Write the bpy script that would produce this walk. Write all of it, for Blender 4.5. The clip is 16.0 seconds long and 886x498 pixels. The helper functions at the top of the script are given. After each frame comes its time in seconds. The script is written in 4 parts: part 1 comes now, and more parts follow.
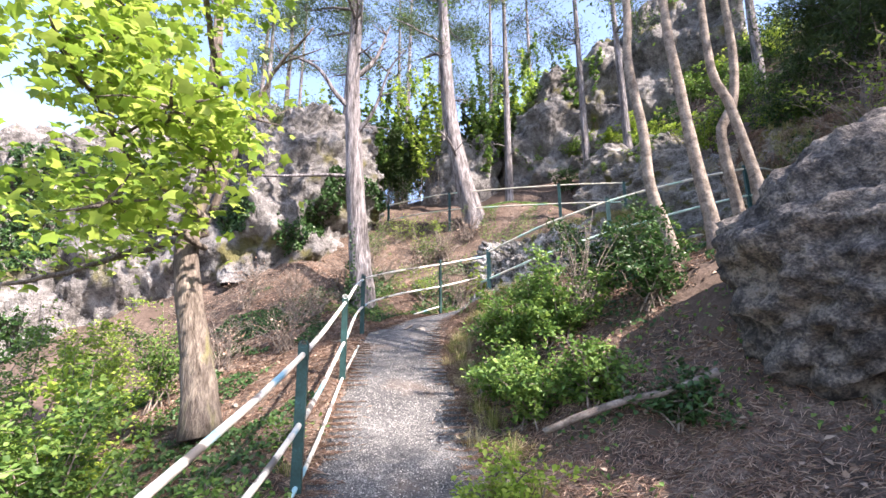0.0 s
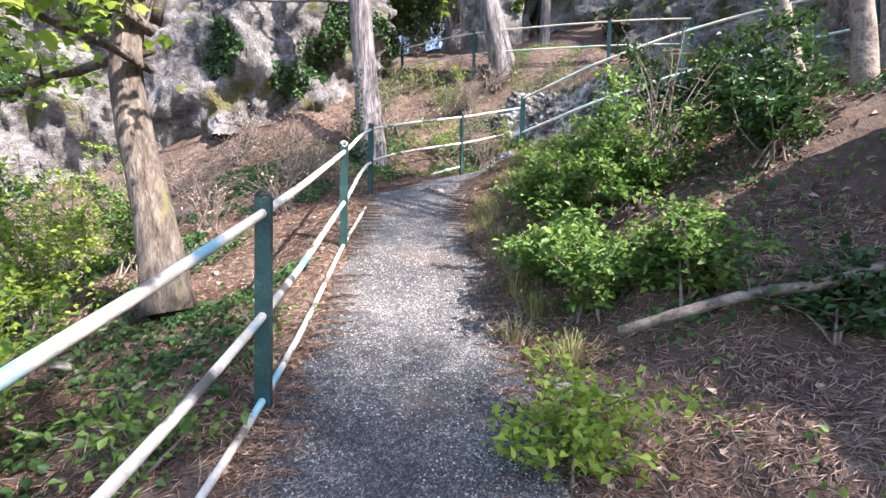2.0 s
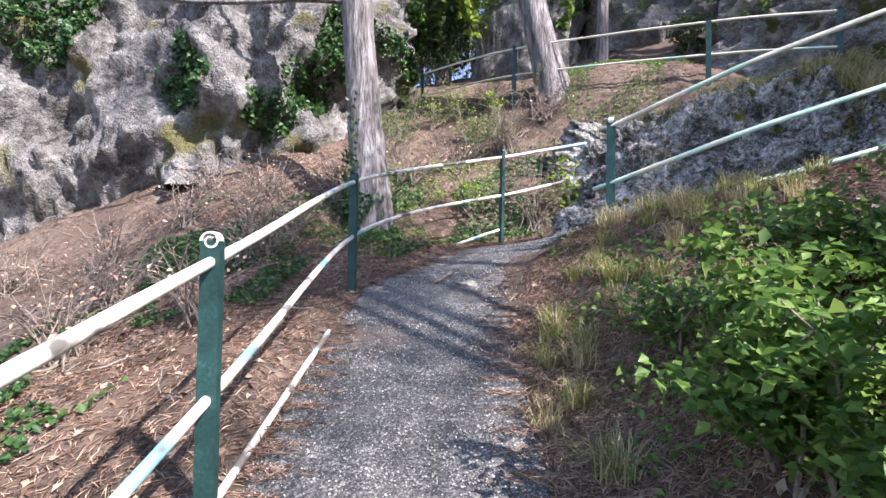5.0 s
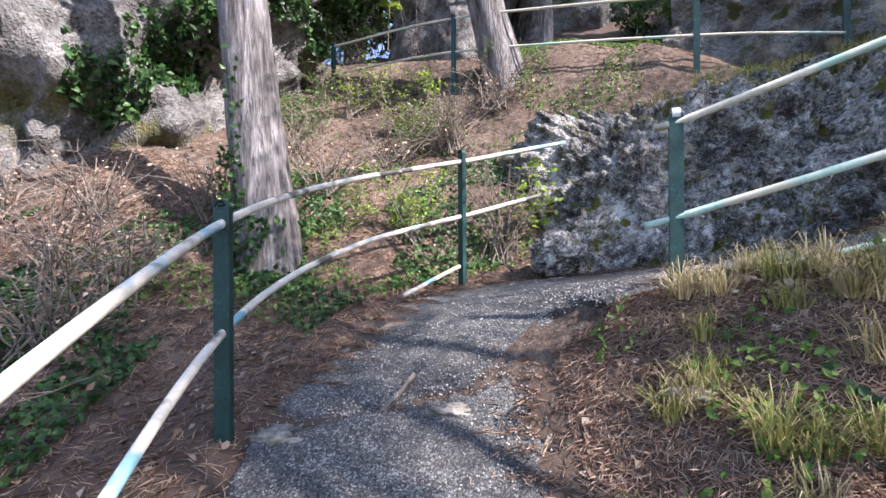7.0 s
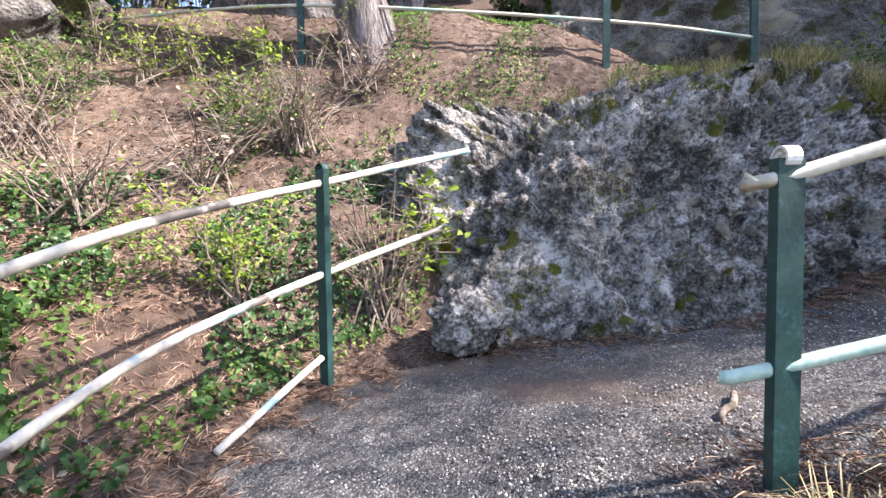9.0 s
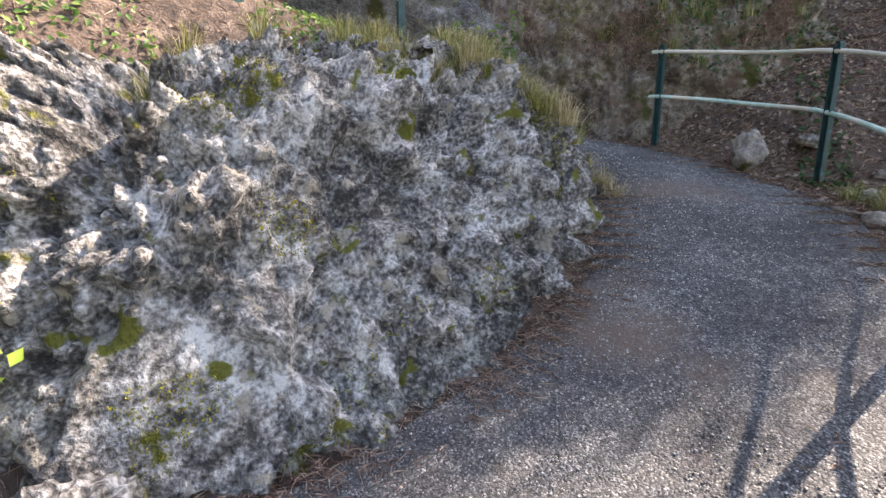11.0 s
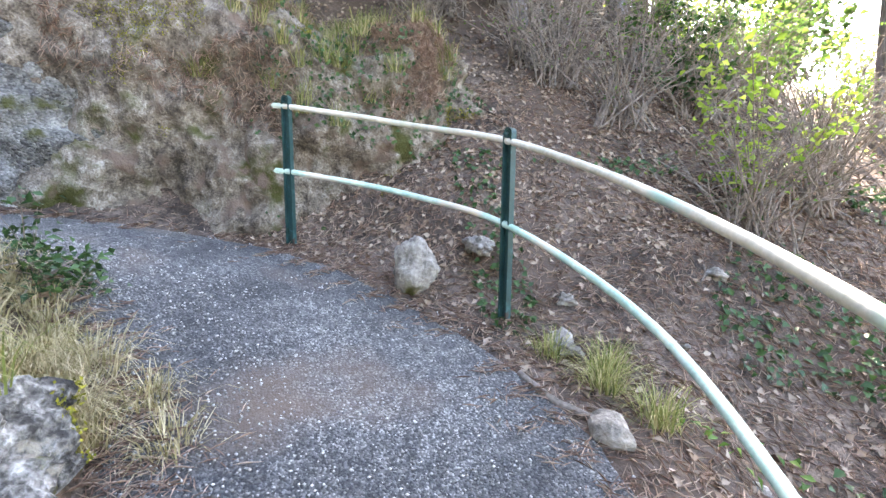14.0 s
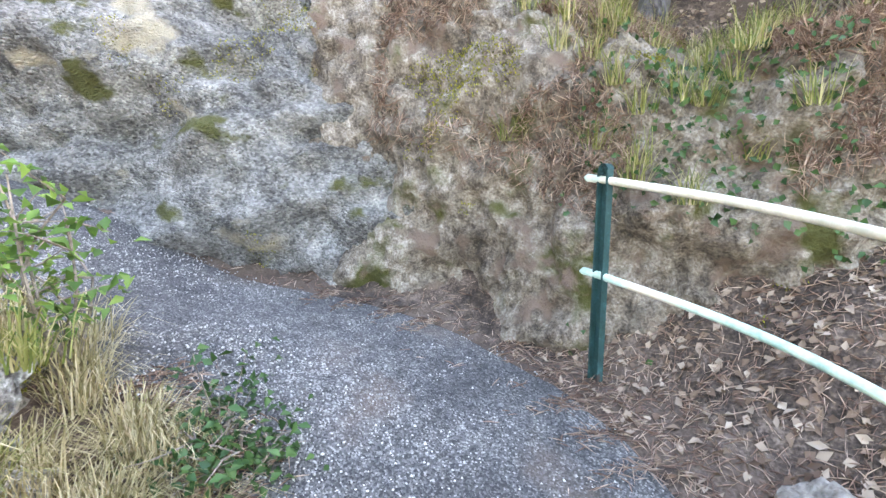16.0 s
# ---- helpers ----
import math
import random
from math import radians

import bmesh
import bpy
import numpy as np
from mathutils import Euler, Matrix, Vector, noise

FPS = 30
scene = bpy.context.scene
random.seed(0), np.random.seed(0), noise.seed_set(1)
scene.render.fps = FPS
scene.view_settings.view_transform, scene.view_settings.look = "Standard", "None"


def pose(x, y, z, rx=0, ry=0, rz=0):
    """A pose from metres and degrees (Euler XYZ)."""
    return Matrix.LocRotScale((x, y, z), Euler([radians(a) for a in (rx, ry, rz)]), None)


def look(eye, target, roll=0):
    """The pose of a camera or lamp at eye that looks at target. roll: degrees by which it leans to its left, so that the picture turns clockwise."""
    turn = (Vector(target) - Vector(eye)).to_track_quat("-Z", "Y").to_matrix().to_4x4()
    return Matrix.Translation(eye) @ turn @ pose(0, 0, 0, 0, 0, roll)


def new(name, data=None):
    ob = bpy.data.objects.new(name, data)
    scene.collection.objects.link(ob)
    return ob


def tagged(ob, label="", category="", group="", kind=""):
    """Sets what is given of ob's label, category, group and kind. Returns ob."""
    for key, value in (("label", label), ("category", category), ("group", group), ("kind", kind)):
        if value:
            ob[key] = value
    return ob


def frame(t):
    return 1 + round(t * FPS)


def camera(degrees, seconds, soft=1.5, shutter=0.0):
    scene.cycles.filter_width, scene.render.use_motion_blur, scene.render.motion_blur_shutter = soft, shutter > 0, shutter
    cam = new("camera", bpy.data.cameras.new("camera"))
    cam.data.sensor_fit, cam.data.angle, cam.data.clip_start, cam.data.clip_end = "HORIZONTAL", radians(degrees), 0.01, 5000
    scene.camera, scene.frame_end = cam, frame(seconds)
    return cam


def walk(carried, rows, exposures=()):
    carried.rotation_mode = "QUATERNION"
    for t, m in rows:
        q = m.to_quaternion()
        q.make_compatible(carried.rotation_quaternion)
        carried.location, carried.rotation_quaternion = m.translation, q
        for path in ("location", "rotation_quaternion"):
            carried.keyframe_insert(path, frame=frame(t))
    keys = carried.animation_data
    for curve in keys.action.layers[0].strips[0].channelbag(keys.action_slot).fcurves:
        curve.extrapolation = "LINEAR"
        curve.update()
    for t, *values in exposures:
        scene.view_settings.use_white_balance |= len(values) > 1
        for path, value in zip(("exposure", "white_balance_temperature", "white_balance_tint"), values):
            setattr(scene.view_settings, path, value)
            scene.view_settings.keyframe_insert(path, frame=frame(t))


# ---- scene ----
lens_degrees = 85.3
cam = camera(lens_degrees, 16.0)
PATH = [
    (0, (1.052, -0.538, 0.993), (0.819, 1.398, 1.437), -0.4),
    (0.5, (1.058, -0.425, 0.929), (0.788, 1.546, 1.133), -0.2),
    (1, (0.956, -0.123, 0.852), (0.649, 1.853, 0.799), 0.2),
    (1.5, (0.82, 0.29, 0.909), (0.53, 2.266, 0.807), 0.9),
    (2, (0.782, 0.789, 0.99), (0.485, 2.764, 0.889), 1.2),
    (2.5, (0.739, 1.287, 1.106), (0.376, 3.252, 1.037), 1.3),
    (3, (0.672, 1.831, 1.25), (0.298, 3.796, 1.282), 1.8),
    (3.5, (0.652, 2.353, 1.387), (0.244, 4.31, 1.447), 1.4),
    (3.7, (0.629, 2.553, 1.443), (0.199, 4.505, 1.512), 1.3),
    (5.8, (-0.137, 4.714, 1.964), (-0.534, 6.674, 1.994), 0.7),
    (6, (-0.253, 4.905, 2.038), (-0.556, 6.882, 2.068), 0.4),
    (6.5, (-0.371, 5.36, 2.118), (-0.526, 7.354, 2.106), -0.2),
    (7, (-0.406, 5.843, 2.293), (-0.453, 7.843, 2.298), -0.3),
    (7.5, (-0.498, 6.354, 2.402), (-0.41, 8.352, 2.422), -0.8),
    (8, (-0.538, 6.794, 2.527), (-0.316, 8.781, 2.495), -1.2),
    (8.2, (-0.521, 6.983, 2.576), (-0.233, 8.962, 2.541), -1.1),
    (10.3, (-0.1, 8.405, 3.306), (1.102, 9.970, 2.982), -0.3),
    (10.5, (0.0, 8.585, 3.327), (1.338, 10.03, 2.982), -0.4),
    (11, (0.102, 8.872, 3.485), (1.976, 9.93, 3.026), -0.3),
    (11.5, (0.453, 9.052, 3.553), (2.563, 9.448, 3.076), 1.6),
    (12, (0.849, 9.158, 3.685), (3.0, 8.99, 3.251), 0.5),
    (12.5, (1.305, 9.243, 3.762), (3.414, 8.732, 3.403), 0.3),
    (13, (1.718, 9.167, 3.859), (3.781, 8.48, 3.522), 0.8),
    (13.5, (2.145, 8.958, 3.96), (4.267, 8.458, 3.671), -0.4),
    (14, (2.603, 8.85, 4.047), (4.758, 8.567, 3.711), 0.6),
    (14.5, (2.97, 8.786, 4.156), (5.134, 8.845, 3.76), -0.1),
    (15, (3.362, 8.691, 4.288), (5.451, 9.296, 3.957), -0.5),
    (15.5, (3.727, 8.707, 4.377), (5.668, 9.695, 4.07), -0.9),
    (16, (4.059, 8.83, 4.505), (5.858, 10.068, 4.233), 0.6),
]
EXPOSURES = [(0, 2.0, 6700, 22), (3.5, 1.75, 6150, 20), (7, 1.6, 6200, 20), (8.2, 1.75, 6400, 21), (10.5, 2.3, 7150, 21), (11.5, 2.8, 7600, 21), (13, 3.75, 7200, 20), (14.5, 4.05, 7500, 18), (16, 4.3, 7700, 17)]
walk(cam, [(t, look(eye, target, roll)) for t, eye, target, roll in PATH], EXPOSURES)

# ---- world, sun ----
SUN_TO = Vector((1.2, -0.68, 1.34)).normalized()
world = bpy.data.worlds.new("world")
scene.world = world
world.use_nodes = True
wn = world.node_tree.nodes
sky = wn.new("ShaderNodeTexSky")
sky.sky_type = "NISHITA"
sky.sun_disc = False
sky.sun_elevation = math.asin(SUN_TO.z)
sky.sun_rotation = math.atan2(SUN_TO.x, SUN_TO.y)
wn["Background"].inputs[1].default_value = 0.15
world.node_tree.links.new(sky.outputs[0], wn["Background"].inputs[0])
sun = new("sun", bpy.data.lights.new("sun", "SUN"))
sun.data.energy, sun.data.angle, sun.data.color = 5.0, radians(0.6), (1.0, 0.94, 0.84)
sun.matrix_world = look(SUN_TO * 40, (0, 0, 0))


# ---- materials ----
def material(name, stops, scale=6.0, rough=0.85, bump=0.3, fine=60.0, metal=0.0, stretch=(1, 1, 1),
             spots=None, spot_scale=3.0, spot_cut=(0.55, 0.62), island=0.0, translucent=0.0, distance=0.02, cells=False, contrast=(0.9, 0.8, 0.5)):
    """Noise-graded colour at two scales, optional patches of a second colour, fine relief."""
    m = bpy.data.materials.new(name)
    m.use_nodes = True
    n, l = m.node_tree.nodes, m.node_tree.links
    b = n["Principled BSDF"]
    b.inputs["Roughness"].default_value, b.inputs["Metallic"].default_value = rough, metal
    b.inputs["Specular IOR Level"].default_value = 0.3
    co = n.new("ShaderNodeTexCoord")
    mp = n.new("ShaderNodeMapping")
    mp.inputs["Scale"].default_value = stretch
    l.new(co.outputs["Object"], mp.inputs[0])

    def tex(size, detail=5.0, kind="ShaderNodeTexNoise"):
        t = n.new(kind)
        t.inputs["Scale"].default_value = size
        if kind == "ShaderNodeTexNoise":
            t.inputs["Detail"].default_value = detail
        l.new(mp.outputs[0], t.inputs["Vector"])
        return t

    big, mid = tex(scale, 8.0), tex((scale * fine) ** 0.5, 6.0)
    small = tex(fine, 3.0, "ShaderNodeTexVoronoi" if cells else "ShaderNodeTexNoise")
    mid.inputs["Roughness"].default_value = 0.65

    def weigh(socket, factor, other):
        w = n.new("ShaderNodeMath")
        w.operation = "MULTIPLY_ADD"
        w.inputs[1].default_value = factor
        l.new(socket, w.inputs[0])
        if isinstance(other, float):
            w.inputs[2].default_value = other
        else:
            l.new(other, w.inputs[2])
        return w.outputs[0]

    c1, c2, c3 = contrast
    first = weigh(big.outputs[0], c1, 0.5 - 0.5 * (c1 + c2 + c3))
    second = weigh(mid.outputs[0], c2, first)
    third = weigh(small.outputs["Color"] if cells else small.outputs[0], c3, second)
    relief = weigh(mid.outputs[0], 1.6, weigh(small.outputs["Distance"] if cells else small.outputs[0], -0.8 if cells else 0.7, 0.0))
    fac = third
    if island:
        g = n.new("ShaderNodeNewGeometry")
        mix = n.new("ShaderNodeMath")
        mix.operation = "MULTIPLY_ADD"
        mix.inputs[1].default_value = island
        l.new(g.outputs["Random Per Island"], mix.inputs[0])
        half = n.new("ShaderNodeMath")
        half.operation = "MULTIPLY"
        half.inputs[1].default_value = 1 - island
        l.new(fac, half.inputs[0])
        l.new(half.outputs[0], mix.inputs[2])
        fac = mix.outputs[0]
    ramp = n.new("ShaderNodeValToRGB")
    els = ramp.color_ramp.elements
    for i, (pos, col) in enumerate(stops):
        e = els[i] if i < 2 else els.new(pos)
        e.position, e.color = pos, (*col, 1)
    l.new(fac, ramp.inputs[0])
    colour = ramp.outputs[0]
    if spots:
        for k, col in enumerate(spots):
            t = tex(spot_scale * (1 + 0.6 * k), 6.0)
            r = n.new("ShaderNodeMapRange")
            r.inputs[1].default_value, r.inputs[2].default_value = spot_cut
            l.new(t.outputs[0], r.inputs[0])
            mx = n.new("ShaderNodeMix")
            mx.data_type = "RGBA"
            l.new(r.outputs[0], mx.inputs[0])
            l.new(colour, mx.inputs[6])
            mx.inputs[7].default_value = (*col, 1)
            colour = mx.outputs[2]
    l.new(colour, b.inputs["Base Color"])
    if bump:
        bp = n.new("ShaderNodeBump")
        bp.inputs["Strength"].default_value, bp.inputs["Distance"].default_value = bump, distance
        l.new(relief, bp.inputs["Height"])
        l.new(bp.outputs[0], b.inputs["Normal"])
    if translucent:
        tr, ms = n.new("ShaderNodeBsdfTranslucent"), n.new("ShaderNodeMixShader")
        ms.inputs[0].default_value = translucent
        l.new(colour, tr.inputs[0])
        l.new(b.outputs[0], ms.inputs[1])
        l.new(tr.outputs[0], ms.inputs[2])
        l.new(ms.outputs[0], n["Material Output"].inputs[0])
    return m


M = {
    "soil": material("forest_soil", contrast=(0.8, 1.3, 1.0), stops=[(0.25, (0.030, 0.022, 0.017)), (0.5, (0.085, 0.060, 0.046)), (0.75, (0.20, 0.15, 0.117))], scale=1.6, rough=0.95, bump=0.6, fine=70, spots=[(0.095, 0.066, 0.05)], spot_scale=0.8, spot_cut=(0.48, 0.62)),
    "asphalt": material("worn_gritty_asphalt", contrast=(0.7, 0.7, 0.9), stops=[(0.2, (0.03, 0.03, 0.032)), (0.5, (0.075, 0.074, 0.073)), (0.72, (0.13, 0.127, 0.124)), (0.95, (0.34, 0.33, 0.31))], scale=1.5, rough=0.8, bump=0.7, fine=130, cells=True, distance=0.008, spots=[(0.14, 0.10, 0.075)], spot_scale=0.9, spot_cut=(0.56, 0.72)),
    "rock": material("weathered_tufa_rock", contrast=(1.0, 1.4, 0.9), stops=[(0.25, (0.045, 0.042, 0.04)), (0.43, (0.145, 0.138, 0.128)), (0.6, (0.32, 0.306, 0.288)), (0.8, (0.60, 0.58, 0.55))], scale=2.4, rough=0.95, bump=1.0, fine=42, spots=[(0.12, 0.12, 0.022), (0.30, 0.27, 0.22)], spot_scale=4.5, spot_cut=(0.61, 0.66), distance=0.05),
    "darkrock": material("dark_mossy_boulder_rock", contrast=(0.9, 1.5, 0.9), stops=[(0.25, (0.032, 0.030, 0.030)), (0.5, (0.095, 0.086, 0.08)), (0.8, (0.25, 0.22, 0.19))], scale=2.0, rough=0.95, bump=0.9, fine=55, spots=[(0.24, 0.20, 0.155)], spot_scale=1.0, spot_cut=(0.60, 0.68), distance=0.04),
    "cliff": material("pale_limestone_cliff", contrast=(1.0, 1.0, 0.5), stops=[(0.25, (0.05, 0.047, 0.045)), (0.45, (0.15, 0.143, 0.138)), (0.65, (0.27, 0.26, 0.25)), (0.85, (0.42, 0.405, 0.39))], scale=1.1, rough=0.95, bump=1.0, fine=30, spots=[(0.13, 0.12, 0.05)], spot_scale=0.9, spot_cut=(0.58, 0.66), distance=0.1),
    "ledge": material("layered_grey_limestone", cells=True, contrast=(0.9, 0.8, 0.4), stops=[(0.25, (0.06, 0.056, 0.052)), (0.45, (0.15, 0.143, 0.132)), (0.65, (0.27, 0.258, 0.238)), (0.85, (0.44, 0.415, 0.375))], scale=2.2, rough=0.95, bump=0.9, fine=50, stretch=(1, 1, 1.5), spots=[(0.36, 0.31, 0.23), (0.08, 0.08, 0.028)], spot_scale=1.3, spot_cut=(0.6, 0.66), distance=0.03),
    "bank": material("earthy_rock_bank", contrast=(0.9, 1.2, 0.7), stops=[(0.22, (0.055, 0.043, 0.033)), (0.45, (0.17, 0.137, 0.105)), (0.65, (0.30, 0.255, 0.205)), (0.85, (0.47, 0.42, 0.36))], scale=2.6, rough=0.95, bump=1.0, fine=60, spots=[(0.075, 0.075, 0.022), (0.17, 0.12, 0.09)], spot_scale=2.6, spot_cut=(0.57, 0.66), distance=0.03),
    "bark": material("grey_pine_bark", [(0.25, (0.055, 0.048, 0.047)), (0.5, (0.175, 0.16, 0.16)), (0.75, (0.36, 0.335, 0.34))], 9, 0.95, 1.0, 40, stretch=(1, 1, 0.16), distance=0.05),
    "bark2": material("brown_maple_bark", [(0.25, (0.06, 0.045, 0.035)), (0.5, (0.145, 0.12, 0.10)), (0.75, (0.27, 0.23, 0.19))], 12, 0.95, 1.0, 50, stretch=(1, 1, 0.2), distance=0.03, spots=[(0.17, 0.17, 0.06)], spot_scale=3.0, spot_cut=(0.62, 0.7)),
    "twig": material("dry_twig_bark", [(0.3, (0.10, 0.08, 0.065)), (0.7, (0.30, 0.25, 0.21))], 9, 0.9, 0.4, 60),
    "post": material("dark_green_painted_steel", [(0.25, (0.011, 0.032, 0.031)), (0.6, (0.020, 0.060, 0.058)), (0.85, (0.05, 0.14, 0.14))], 7, 0.45, 0.25, 80, distance=0.004, spots=[(0.05, 0.035, 0.03)], spot_scale=6, spot_cut=(0.64, 0.68)),
    "rail": material("peeling_whitish_paint_on_steel_pipe", [(0.25, (0.50, 0.47, 0.41)), (0.6, (0.70, 0.66, 0.58)), (0.85, (0.80, 0.77, 0.70))], 3.5, 0.5, 0.3, 60, distance=0.004, spots=[(0.22, 0.42, 0.50), (0.13, 0.12, 0.11)], spot_scale=2.3, spot_cut=(0.58, 0.64)),
    "rail2": material("worn_pale_green_paint_on_steel_pipe", [(0.25, (0.28, 0.46, 0.39)), (0.6, (0.50, 0.64, 0.55)), (0.85, (0.70, 0.72, 0.62))], 3.0, 0.5, 0.3, 60, distance=0.004, spots=[(0.62, 0.56, 0.46)], spot_scale=2.0, spot_cut=(0.54, 0.62)),
    "rail3": material("worn_cream_paint_on_steel_pipe", [(0.25, (0.44, 0.43, 0.34)), (0.6, (0.64, 0.60, 0.50)), (0.85, (0.76, 0.72, 0.62))], 3.0, 0.5, 0.3, 60, distance=0.004, spots=[(0.36, 0.52, 0.44)], spot_scale=2.0, spot_cut=(0.56, 0.64)),
    "white": material("chipped_white_paint", [(0.3, (0.6, 0.6, 0.58)), (0.7, (0.8, 0.8, 0.78))], 9, 0.5, 0.2, 60),
    "leaf": material("fresh_green_leaf", [(0.1, (0.045, 0.10, 0.024)), (0.5, (0.11, 0.21, 0.045)), (0.9, (0.25, 0.35, 0.08))], 2, 0.5, 0, 20, island=0.6, translucent=0.4),
    "dark_leaf": material("dark_ivy_leaf", [(0.1, (0.015, 0.045, 0.014)), (0.5, (0.035, 0.085, 0.024)), (0.9, (0.08, 0.15, 0.045))], 2, 0.4, 0, 20, island=0.6, translucent=0.25),
    "maple": material("bright_young_maple_leaf", [(0.1, (0.12, 0.22, 0.03)), (0.5, (0.26, 0.38, 0.05)), (0.9, (0.46, 0.54, 0.12))], 2, 0.5, 0, 20, island=0.6, translucent=0.5),
    "needle": material("pine_needle_foliage", [(0.1, (0.025, 0.055, 0.02)), (0.9, (0.10, 0.15, 0.05))], 2, 0.6, 0, 20, island=0.6, translucent=0.25),
    "straw": material("dry_pine_needle_litter", [(0.1, (0.11, 0.062, 0.044)), (0.5, (0.31, 0.195, 0.142)), (0.9, (0.60, 0.46, 0.35))], 2, 0.85, 0, 20, island=0.7),
    "grass": material("dry_and_green_grass", [(0.1, (0.10, 0.14, 0.03)), (0.5, (0.28, 0.28, 0.09)), (0.9, (0.52, 0.44, 0.24))], 2, 0.7, 0, 20, island=0.8, translucent=0.3),
    "drygrass": material("straw_coloured_dry_grass", [(0.1, (0.22, 0.19, 0.08)), (0.5, (0.42, 0.35, 0.19)), (0.9, (0.66, 0.57, 0.38))], 2, 0.7, 0, 20, island=0.8, translucent=0.3),
    "deadleaf": material("dead_brown_leaf", [(0.1, (0.09, 0.053, 0.036)), (0.5, (0.20, 0.135, 0.092)), (0.9, (0.39, 0.31, 0.24))], 2, 0.8, 0, 20, island=0.8),
    "stone": material("pale_loose_stone", [(0.25, (0.11, 0.10, 0.085)), (0.5, (0.25, 0.225, 0.195)), (0.8, (0.44, 0.41, 0.36))], 5, 0.95, 0.8, 40, spots=[(0.12, 0.12, 0.04)], spot_scale=3, spot_cut=(0.6, 0.68)),
    "moss": material("yellow_green_moss", [(0.1, (0.07, 0.075, 0.012)), (0.5, (0.19, 0.18, 0.025)), (0.9, (0.42, 0.38, 0.05))], 2, 0.9, 0, 20, island=0.7, translucent=0.2),
    "grit": material("path_grit", [(0.1, (0.10, 0.10, 0.10)), (0.5, (0.26, 0.25, 0.24)), (0.9, (0.55, 0.53, 0.49))], 2, 0.9, 0, 20, island=0.8),
    "rust": material("rusty_steel", [(0.3, (0.06, 0.04, 0.03)), (0.7, (0.17, 0.10, 0.07))], 8, 0.8, 0.4, 60),
}


# ---- building helpers ----
def raw(name, verts, faces, mat, parent=None, smooth=False):
    me = bpy.data.meshes.new(name)
    verts = np.asarray(verts, dtype=np.float32)
    if isinstance(faces, np.ndarray):
        k = faces.shape[1]
        me.vertices.add(len(verts))
        me.vertices.foreach_set("co", verts.ravel())
        me.loops.add(faces.size)
        me.loops.foreach_set("vertex_index", faces.astype(np.int32).ravel())
        me.polygons.add(len(faces))
        me.polygons.foreach_set("loop_start", np.arange(len(faces), dtype=np.int32) * k)
        me.update(calc_edges=True)
        me.validate()
    else:
        me.from_pydata([tuple(v) for v in verts.tolist()], [], faces)
    if smooth:
        me.polygons.foreach_set("use_smooth", np.ones(len(me.polygons), dtype=bool))
    me.materials.append(M[mat])
    ob = new(name, me)
    if parent:
        ob.parent = parent
    return ob


def part(name, bm, mat, parent, label=""):
    me = bpy.data.meshes.new(name)
    bm.to_mesh(me)
    bm.free()
    me.materials.append(M[mat])
    ob = new(name, me)
    ob.parent = parent
    return tagged(ob, label)


def smooth_line(points, step=0.12):
    """A Catmull-Rom line through the points, sampled at about that step."""
    p = np.array(points, float)
    p = np.vstack([2 * p[0] - p[1], p, 2 * p[-1] - p[-2]])
    out = []
    for i in range(1, len(p) - 2):
        n = max(2, int(np.linalg.norm(p[i + 1] - p[i]) / step))
        for u in np.arange(n) / n:
            a, b, c, d = p[i - 1], p[i], p[i + 1], p[i + 2]
            out.append(0.5 * (2 * b + (c - a) * u + (2 * a - 5 * b + 4 * c - d) * u ** 2 + (3 * b - a - 3 * c + d) * u ** 3))
    out.append(p[-2])
    return np.array(out)


def tube(line, radii, sides=8, rough=0.0, rng=None):
    """Vertices and faces of a closed tube along a line."""
    line = np.asarray(line, float)
    radii = np.broadcast_to(radii, (len(line),))
    tan = np.gradient(line, axis=0)
    tan /= np.linalg.norm(tan, axis=1)[:, None] + 1e-9
    ref = np.array([0, 0, 1.0]) if abs(tan[:, 2]).mean() < 0.8 else np.array([1.0, 0, 0])
    u = np.cross(tan, ref)
    u /= np.linalg.norm(u, axis=1)[:, None] + 1e-9
    v = np.cross(tan, u)
    ang = np.linspace(0, 2 * np.pi, sides, endpoint=False)
    rad = radii[:, None] * np.ones(sides)
    if rough and rng is not None:
        rad = rad * (1 + rough * rng.normal(size=sides)[None, :] + 0.5 * rough * rng.normal(size=rad.shape))
    ring = line[:, None] + rad[:, :, None] * (np.cos(ang)[None, :, None] * u[:, None] + np.sin(ang)[None, :, None] * v[:, None])
    verts = ring.reshape(-1, 3)
    n = len(line)
    i, j = np.meshgrid(np.arange(n - 1), np.arange(sides), indexing="ij")
    k = (j + 1) % sides
    quads = np.stack([i * sides + j, i * sides + k, (i + 1) * sides + k, (i + 1) * sides + j], -1).reshape(-1, 4)
    faces = quads.tolist() + [list(range(sides))[::-1], [(n - 1) * sides + q for q in range(sides)]]
    return verts, faces


def joined(pieces):
    verts, faces, base = [], [], 0
    for v, f in pieces:
        verts.append(v)
        faces += [[q + base for q in face] for face in f]
        base += len(v)
    return np.vstack(verts), faces


